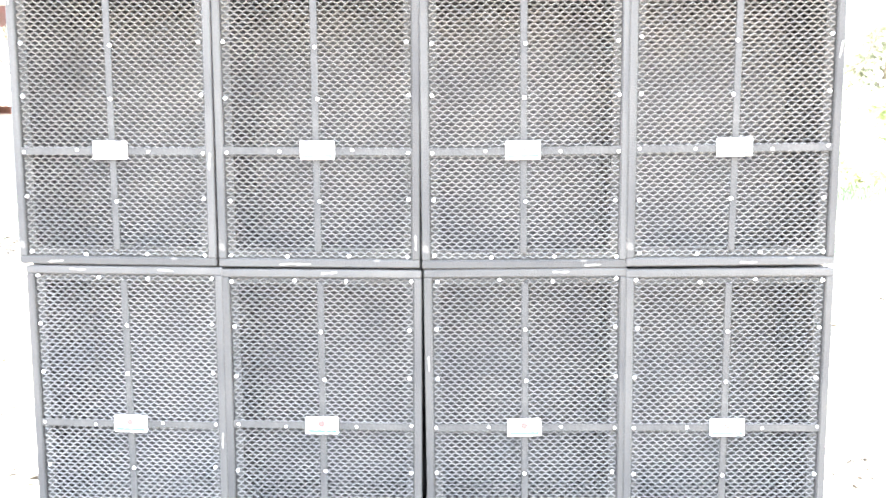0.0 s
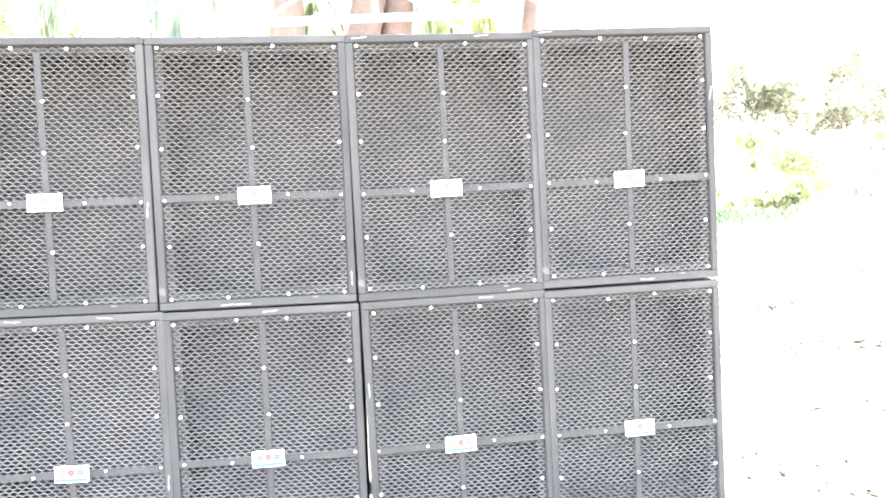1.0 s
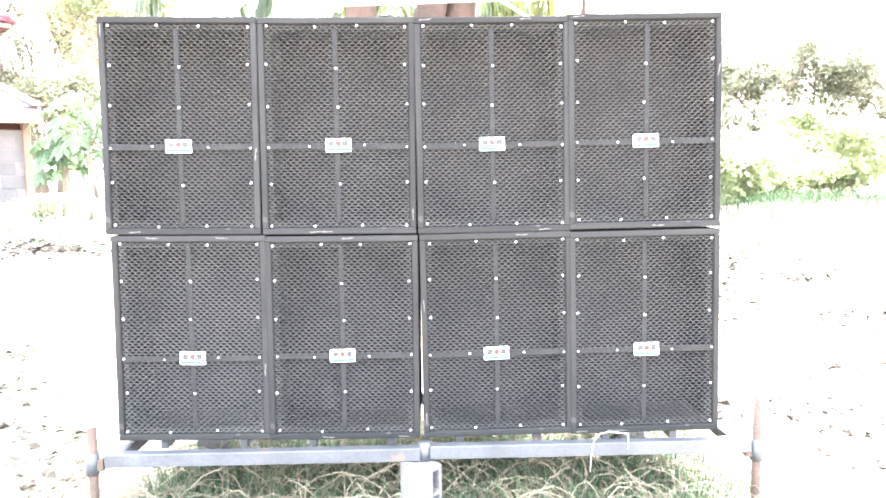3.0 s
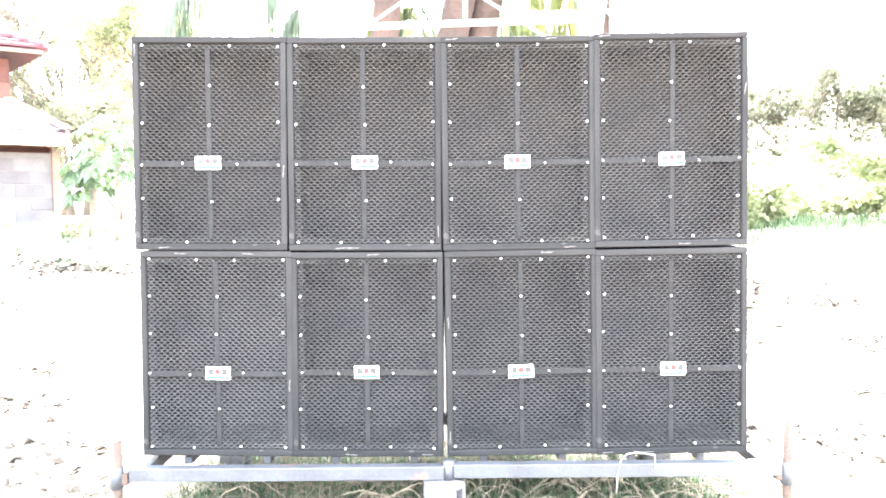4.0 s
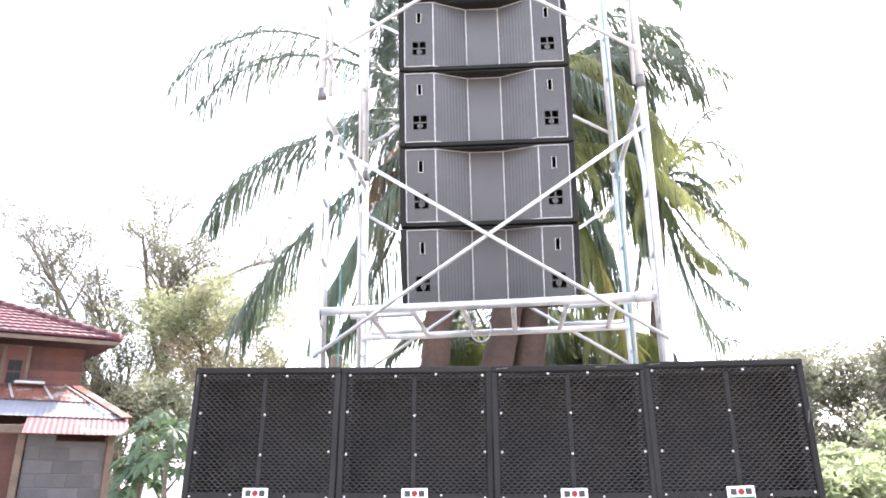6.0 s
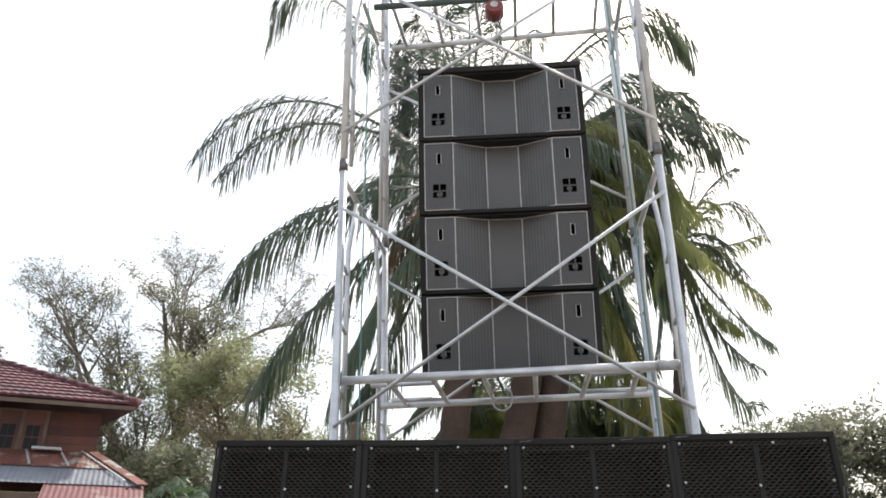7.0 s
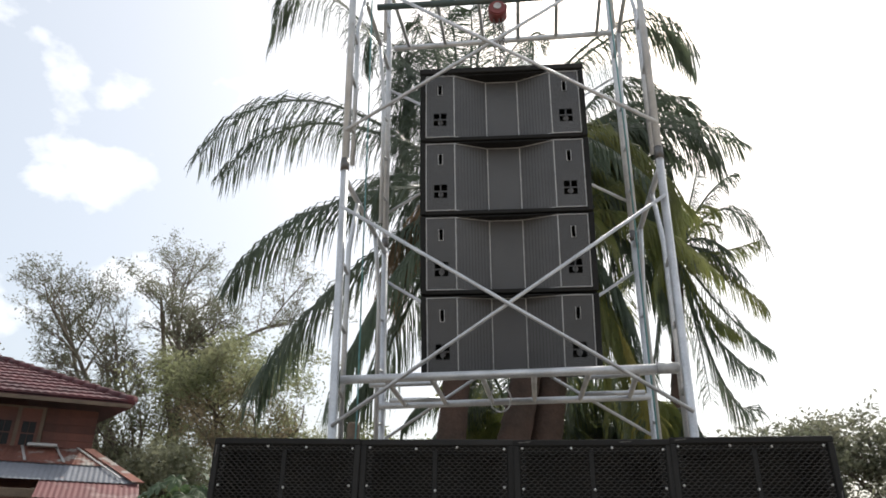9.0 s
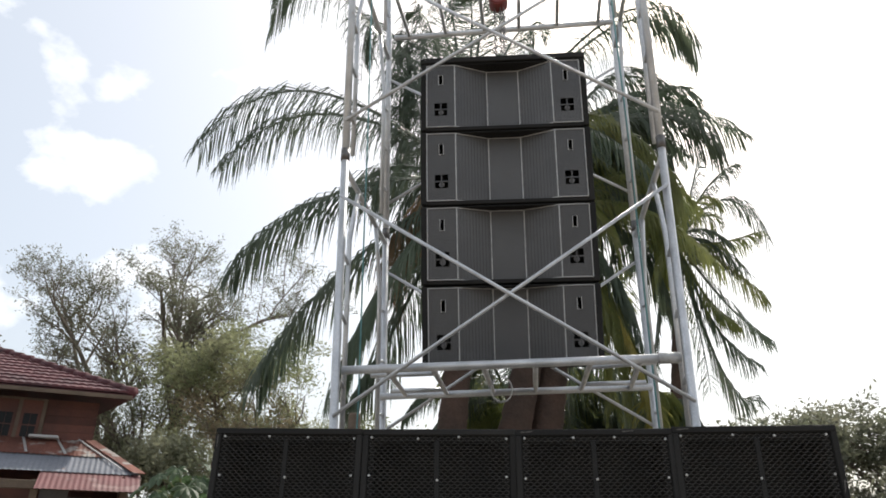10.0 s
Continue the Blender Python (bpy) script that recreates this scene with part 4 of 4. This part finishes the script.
tree(on_ground(-10.4, 18.5), 10.9, 5.2, M_LEAF, "tall thin-leaved grey-green tree behind the house", 21, 21000, 0.052, 0.20, 5, 0.40, 0.12, 0.45, 0.36, 0.95)
tree(on_ground(-15.643, 18.5), 9.95, 3.9, M_LEAF, "leaning thin-leaved tree behind the house", 7, 13000, 0.052, 0.22, 5, 4.04, 0.11, 0.5, 0.36)
tree(on_ground(-8.753, 16.5), 6.49, 4.69, M_LEAFY, "dense yellow-green leafy tree beside the house", 5, 21000, 0.06, 0.13, 5, 0.3, 0.17, 0.06, 0.7)
tree(on_ground(-11.08, 17.5), 6.28, 2.66, M_LEAFP, "low leafy tree against the end of the house", 35, 9000, 0.055, 0.12, 5, 0.2, 0.16, 0.06, 0.7)
tree(on_ground(-6.714, 15.5), 5.39, 3.15, M_LEAFY, "bushy yellow-green tree with bare twigs beside the house", 15, 9500, 0.055, 0.10, 5, 0, 0.14, 0.06, 0.55)
tree(on_ground(-7.083, 14.5), 4.67, 2.97, M_LEAFD, "dry brown shrub with bare branches beside the house", 25, 7000, 0.045, 0.07, 5, 0, 0.13, 0.05, 0.4)


def papaya(base, height, label, seed, fan, reach, leaf):
    """A thin straight trunk with long stalks, each ending in a deeply lobed hanging leaf."""
    r = random.Random(seed)
    base = Vector(base)
    ob = thing("papaya_tree", label, "tree", "papaya trees")
    top = base + Vector((0.03, 0, height))
    part("trunk", tube_mesh("trunk", [tuple(base), tuple(base.lerp(top, 0.5) + Vector((0.02, 0, 0))), tuple(top)], [0.04, 0.033, 0.026], M_PALEBARK, 10), ob, "pale ringed trunk")
    for k in range(fan):
        a = k * 2.4 + r.uniform(-0.3, 0.3)
        e = 1.0 - 1.5 * k / fan
        L = reach * r.uniform(0.75, 1.1)
        out = Vector((math.cos(a), math.sin(a), 0))
        p0 = top + Vector((0, 0, -0.3 * k / fan))
        p2 = p0 + out * L * math.cos(e) + Vector((0, 0, L * math.sin(e) * 0.8))
        p1 = p0.lerp(p2, 0.5) + Vector((0, 0, 0.06))
        stalk = part("stalk", tube_mesh("stalk", [tuple(p0), tuple(p1), tuple(p2)], [0.009, 0.007, 0.005], M_LEAFY, 5), ob)
        # blade: seven lobes round the stalk's end, hanging at their tips
        ax = out.cross(Vector((0, 0, 1))).normalized()
        fw = (out * 0.8 + Vector((0, 0, -0.75))).normalized()
        nrm = ax.cross(fw).normalized()
        size = leaf * r.uniform(0.75, 1.15)
        verts, faces = [tuple(p2)], []
        for j in range(7):
            b = (j - 3) * 0.72
            d = fw * math.cos(b) + ax * math.sin(b)
            sd = ax * math.cos(b) - fw * math.sin(b)
            ln = size * (1.0 - 0.12 * abs(j - 3))
            sag = Vector((0, 0, -0.22 * ln))
            o = len(verts)
            w = ln * 0.17
            pts = [d * ln * 0.32 - sd * w * 0.7, d * ln * 0.32 + sd * w * 0.7, d * ln * 0.62 - sd * w * 1.25 + sag * 0.4, d * ln * 0.62 + sd * w * 1.25 + sag * 0.4, d * ln * 0.5 + nrm * 0.02 + sag * 0.2, d * ln + sag]
            verts += [tuple(p2 + q) for q in pts]
            faces += [(0, o, o + 4), (0, o + 4, o + 1), (o, o + 2, o + 4), (o + 1, o + 4, o + 3), (o + 2, o + 5, o + 4), (o + 3, o + 4, o + 5)]
        part("leaf", mesh_of("leaf", verts, faces, M_LEAFB), stalk)
    return ob


papaya(on_ground(-4.55, 6.3), 1.42, "young papaya tree with pale trunk and lobed green leaves", 6, 34, 0.56, 0.26)
papaya(on_ground(-5.0, 6.5), 1.0, "small papaya tree with drooping leaves by the block wall", 9, 18, 0.38, 0.23)
tree(on_ground(-5.3, 6.6), 0.3, 0.7, M_LEAFP, "low pale green weeds at the foot of the block wall", 16, 700, 0.04, 0.008, 3, 0, 0.06, 0.1, 0.8)
tree(on_ground(-7.635, 12.0), 2.85, 2.0, M_LEAFP, "pale green leafy shrub between the shed and the palms", 61, 6500, 0.065, 0.05, 4, 0, 0.16, 0.03, 0.6)
tree(on_ground(5.278, 8.0), 1.20, 1.7, M_LEAFW, "tall yellow-green leafy weeds on the slope", 63, 4600, 0.08, 0.025, 3, 0, 0.12, 0.03, 0.8)
tree(on_ground(6.629, 8.8), 1.53, 2.0, M_LEAFW, "tall yellow-green leafy weeds on the slope", 64, 4600, 0.08, 0.025, 3, 0, 0.12, 0.03, 0.8)
tree(on_ground(4.598, 7.4), 0.88, 1.0, M_LEAFW, "tall yellow-green leafy weeds on the slope", 65, 4600, 0.08, 0.025, 3, 0, 0.12, 0.03, 0.8)
DARK, PALE = "dark green leafy tree on the slope", "low pale green shrub on the slope"
for i, (x, y, h, w, m_, lab) in enumerate((
        (5.19, 19.1, 3.8, 2.97, M_LEAF, DARK), (7.02, 18.5, 4.04, 2.98, M_LEAF, DARK), (8.86, 19.6, 4.13, 3.2, M_LEAF, DARK), (10.68, 18.5, 4.37, 3.43, M_LEAF, DARK), (12.75, 19.1, 4.48, 3.66, M_LEAF, DARK), (15.04, 18.5, 5.05, 3.89, M_LEAF, DARK), (17.57, 19.1, 5.95, 4.12, M_LEAF, DARK),
        (9.69, 15.2, 1.77, 2.05, M_LEAFP, "tall pale green shrub on the slope"), (5.56, 13.6, 1.24, 2.05, M_LEAFP, PALE), (7.62, 14.1, 1.46, 2.28, M_LEAFP, PALE), (11.73, 14.7, 1.67, 2.51, M_LEAFP, PALE), (14.01, 14.7, 2.01, 2.73, M_LEAFP, PALE), (6.44, 10.8, 1.07, 1.82, M_LEAFP, PALE), (4.83, 9.4, 0.87, 1.47, M_LEAFP, PALE),
        (-3.74, 19.1, 4.1, 3.44, M_LEAFY, "distant yellow-green tree behind the palms"), (0.85, 20.2, 4.42, 3.44, M_LEAF, "distant leafy tree behind the palms"), (3.14, 19.6, 4.54, 3.43, M_LEAF, "distant leafy tree behind the palms"), (-17.64, 19.1, 7.09, 4.6, M_LEAF, "leafy tree behind the house"))):
    tree(on_ground(x, y), h, w, m_, lab, 40 + i, 9000 if h > 3 else 7000, 0.085 if h > 3 else 0.06, 0.12 if h > 3 else 0.03, 4, 0, 0.19 if h > 3 else 0.1, 0.08)


# ---- house and lean-to ----
UNIT[0] = 1.0
HOUSE = pose(-6.554, 8.931, -0.40, 0, 0, 30.3) @ pose(6.0, -7.6, 0)


def course(x0, x1, ya, za, yb, zb, pitch=0.13, amp=0.016):
    """One course of rounded roof tiles: a waved strip with a thick lower lip."""
    n = int((x1 - x0) / pitch * 5)
    verts, faces = [], []
    for i in range(n + 1):
        x = x0 + (x1 - x0) * i / n
        h = amp * abs(math.sin(math.pi * x / pitch))
        verts += [(x, ya, za - 0.03), (x, ya, za + h), (x, yb, zb + h * 0.6)]
    for i in range(n):
        a = 3 * i
        faces += [(a, a + 1, a + 4, a + 3), (a + 1, a + 2, a + 5, a + 4)]
    return mesh_of("tile_course", verts, faces, M_ROOFTILE)


def house():
    g = 1.45
    ob = thing("house", "two-storey red-brown timber house with red tiled gable roof", "house", at=HOUSE)
    xr, xl, yf, yb = -6.54, -13.0, 7.9, 11.6
    back = xr - 1.1
    verts = [(x, y, z) for z in (g - 0.3, 4.25) for x, y in ((xl, yf), (xr, yf), (back, yb), (xl, yb))]
    part("wall", mesh_of("wall", verts, [(0, 1, 5, 4), (1, 2, 6, 5), (2, 3, 7, 6), (3, 0, 4, 7), (4, 5, 6, 7)], M_TIMBER), ob)
    # weatherboards on the upper storey
    me = box_mesh("plank", xl, xr + 0.03, yf - 0.034, yf - 0.003, 0, 0.128, M_PLANK, 0)
    for k in range(7):
        part("plank", me, ob, m=pose(0, -0.004 * (k % 2), 3.35 + k * 0.131))
    # shuttered window
    win = part("window", box_mesh("window", -8.80, -7.30, yf - 0.08, yf - 0.036, 3.48, 4.26, M_TIMBER, 0.006), ob)
    for k in range(4):
        x = -8.74 + k * 0.36
        part("shutter", box_mesh("shutter", x, x + 0.30, yf - 0.094, yf - 0.084, 3.53, 4.22, M_PLANK, 0.003), win)
        for q in range(2):
            for h in range(2):
                part("pane", box_mesh("pane", x + 0.05 + 0.105 * h, x + 0.145 + 0.105 * h, yf - 0.102, yf - 0.098, 3.62 + 0.2 * q, 3.80 + 0.2 * q, M_GLASS, 0), win)
    part("sill", box_mesh("sill", -8.88, -7.23, yf - 0.14, yf - 0.04, 3.43, 3.477, M_TIMBER, 0.006), win)
    # hip roof: a slab with tile courses on its front and end slopes, ridge and hip caps
    ez, y0, yr, y2, rise, xe = 4.36, 7.32, 9.75, 12.18, 1.02, -6.0
    run = yr - y0
    eave = [(-14.0, y0), (xe, y0), (xe - 1.3, y2), (-14.0, y2)]
    top = [(-14.0, yr), (xe - run, yr)]
    verts = [(x, y, ez - d) for d in (0, 0.07) for x, y in eave] + [(x, y, ez + rise - d) for d in (0, 0.07) for x, y in top]
    faces = [(0, 1, 9, 8), (1, 2, 9), (2, 3, 8, 9), (4, 10, 11, 5), (5, 11, 6), (6, 11, 10, 7), (0, 4, 5, 1), (1, 5, 6, 2), (2, 6, 7, 3), (0, 8, 10, 4), (3, 7, 10, 8)]
    roof = part("roof", mesh_of("roof", verts, faces, M_ROOFTILE), ob)
    courses = 10
    for k in range(courses):
        fa, fb = k / courses, min((k + 1.12) / courses, 1.0)
        ya, yb_ = y0 - 0.03 + run * fa, y0 - 0.03 + run * fb
        za, zb = ez + rise * fa + 0.045, ez + rise * fb + 0.018
        part("tile_course", course(-13.98, xe - run * fa, ya, za, yb_, zb), roof)
    part("ridge_cap", tube_mesh("ridge_cap", [(-14.0, yr, ez + rise + 0.04), (xe - run, yr, ez + rise + 0.04)], 0.085, M_ROOFTILE, 10), roof)
    for xc, yc in ((xe, y0), (xe - 1.3, y2)):
        n = 12
        for k in range(n):
            fa, fb = k / n, (k + 1.15) / n
            p = [(xc + (xe - run - xc) * f, yc + (yr - yc) * f, ez + rise * f + 0.03 + d) for f, d in ((fa, 0.02), (fb, 0.0))]
            part("hip_cap", tube_mesh("hip_cap", p, [0.085, 0.07], M_ROOFTILE, 8), roof)
    part("fascia", box_mesh("fascia", -14.0, xe - 0.02, y0 - 0.03, y0 + 0.005, ez - 0.085, ez - 0.02, M_TIMBER, 0.004), ob, "weathered eave board")


house()


def sheet(x0, x1, ya, za, yb, zb, mat, pitch=0.076, amp=0.0042, hip=None):
    """A corrugated sheet, high along ya, low along yb; hip: the x at ya and at yb past which it is cut off."""
    n = max(8, int((x1 - x0) / pitch * 6))
    verts, faces = [], []
    for k in (0.0, -0.004):
        for i in range(n + 1):
            x = x0 + (x1 - x0) * i / n
            h = amp * math.sin(2 * math.pi * x / pitch) + k
            f = min(max((x - hip[0]) / (hip[1] - hip[0]), 0.0), 1.0) if hip else 0.0
            verts += [(x, ya + (yb - ya) * f, za + (zb - za) * f + h), (x, yb, zb + h)]
    o = 2 * (n + 1)
    for i in range(n):
        a = 2 * i
        faces += [(a, a + 1, a + 3, a + 2), (o + a + 2, o + a + 3, o + a + 1, o + a)]
    return mesh_of("roof_sheet", verts, faces, mat, True)


def lean_to():
    ob = thing("lean_to", "lean-to shed with rusty corrugated roof and grey block wall", "shed", at=HOUSE)
    g = 1.5
    ztop, zlow = 3.62, 2.84
    y0, y1 = 7.85, 6.1
    def at(f):
        return y0 + (y1 - y0) * f, ztop + (zlow - ztop) * f
    bands = ((0.0, 0.42, M_RUST, -11.0, -6.10), (0.38, 0.78, M_ZINC, -11.0, -5.74), (0.74, 1.12, M_PINK, -7.1, -5.72))
    def hip_x(f):
        return -6.53 + 1.02 * f
    for k, (f0, f1, m_, xa, xb) in enumerate(bands):
        (ya, za), (yb, zb) = at(f0), at(f1)
        x = xa
        while x < xb - 0.05:
            w = min(0.9, xb - x)
            part("roof_sheet", sheet(x, x + w, ya, za - 0.022 * k, yb, zb - 0.022 * k, m_, hip=(hip_x(f0), hip_x(f1)) if k < 2 else None), ob)
            x += 0.86
    part("back_panel", box_mesh("back_panel", -11.0, -6.45, 7.70, 7.74, g - 0.3, 3.42, M_PLANK, 0.004), ob, "dark plank infill wall")
    part("partition", box_mesh("partition", -6.62, -5.99, 6.90, 6.94, g - 0.3, 2.98, M_PLANK, 0.004), ob, "dark plank partition")
    part("side_panel", box_mesh("side_panel", -5.98, -5.94, 6.40, 7.70, g - 0.3, 2.95, M_PLANK, 0.004), ob, "dark plank end wall")
    part("infill", box_mesh("infill", -8.7, -7.15, 6.52, 6.56, g - 0.3, 2.85, M_PLANK, 0.004), ob, "red-brown plank partition beside the blocks")
    # rusted strip and pale battens down the slope
    def slope_strip(name, xa, xb, fa, fb, w, mat, up):
        (ya, za), (yb, zb) = at(fa), at(fb)
        vs = [(x + d, y, z + up + t) for t in (0, 0.012) for x, y, z in ((xa, ya, za), (xb, yb, zb)) for d in (-w / 2, w / 2)]
        part(name, mesh_of(name, vs, [(4, 6, 7, 5), (0, 1, 3, 2), (0, 4, 5, 1), (2, 3, 7, 6), (0, 2, 6, 4), (1, 5, 7, 3)], mat), ob)
    slope_strip("hip_strip", -6.56, -5.74, 0.0, 0.80, 0.17, M_RUST, 0.012)
    slope_strip("batten", -6.72, -6.0, 0.0, 0.72, 0.03, M_TRIM, 0.012)
    slope_strip("batten", -7.05, -6.85, 0.0, 0.40, 0.035, M_TRIM, 0.010)
    slope_strip("batten", -7.55, -7.40, 0.0, 0.40, 0.035, M_TRIM, 0.010)
    part("ridge_strip", box_mesh("ridge_strip", -7.46, -7.02, 7.60, 7.77, 3.60, 3.65, M_TRIM, 0.012), ob, "pale offcut lying on the roof")
    for x in (-10.5, -8.8, -7.12, -5.92):
        part("post", box_mesh("post", x - 0.05, x + 0.05, 6.365, 6.44, g - 0.4, 2.86, M_TIMBER, 0.006), ob)
    part("beam", box_mesh("beam", -11.0, -5.75, 6.28, 6.36, 2.72, 2.84, M_TIMBER, 0.006), ob)
    core = part("block_wall", box_mesh("block_wall", -7.05, -5.87, 6.426, 6.50, g - 0.3, 2.63, M_MORTAR, 0), ob)
    brick = box_mesh("block", 0.006, 0.386, 6.42, 6.52, 0.006, 0.189, M_BLOCK, 0.005)
    half = box_mesh("block", 0.006, 0.19, 6.42, 6.52, 0.006, 0.189, M_BLOCK, 0.005)
    r = random.Random(9)
    for row in range(7):
        z = g - 0.12 + row * 0.195
        x = -7.06
        if row % 2:
            part("block", half, core, m=pose(x, 0, z))
            x += 0.196
        while x + 0.39 < -5.80:
            if row == 6 and x > -6.9:
                x += 0.392
                continue
            part("block", brick, core, m=pose(x, r.uniform(-0.006, 0.004), z))
            x += 0.392


lean_to()
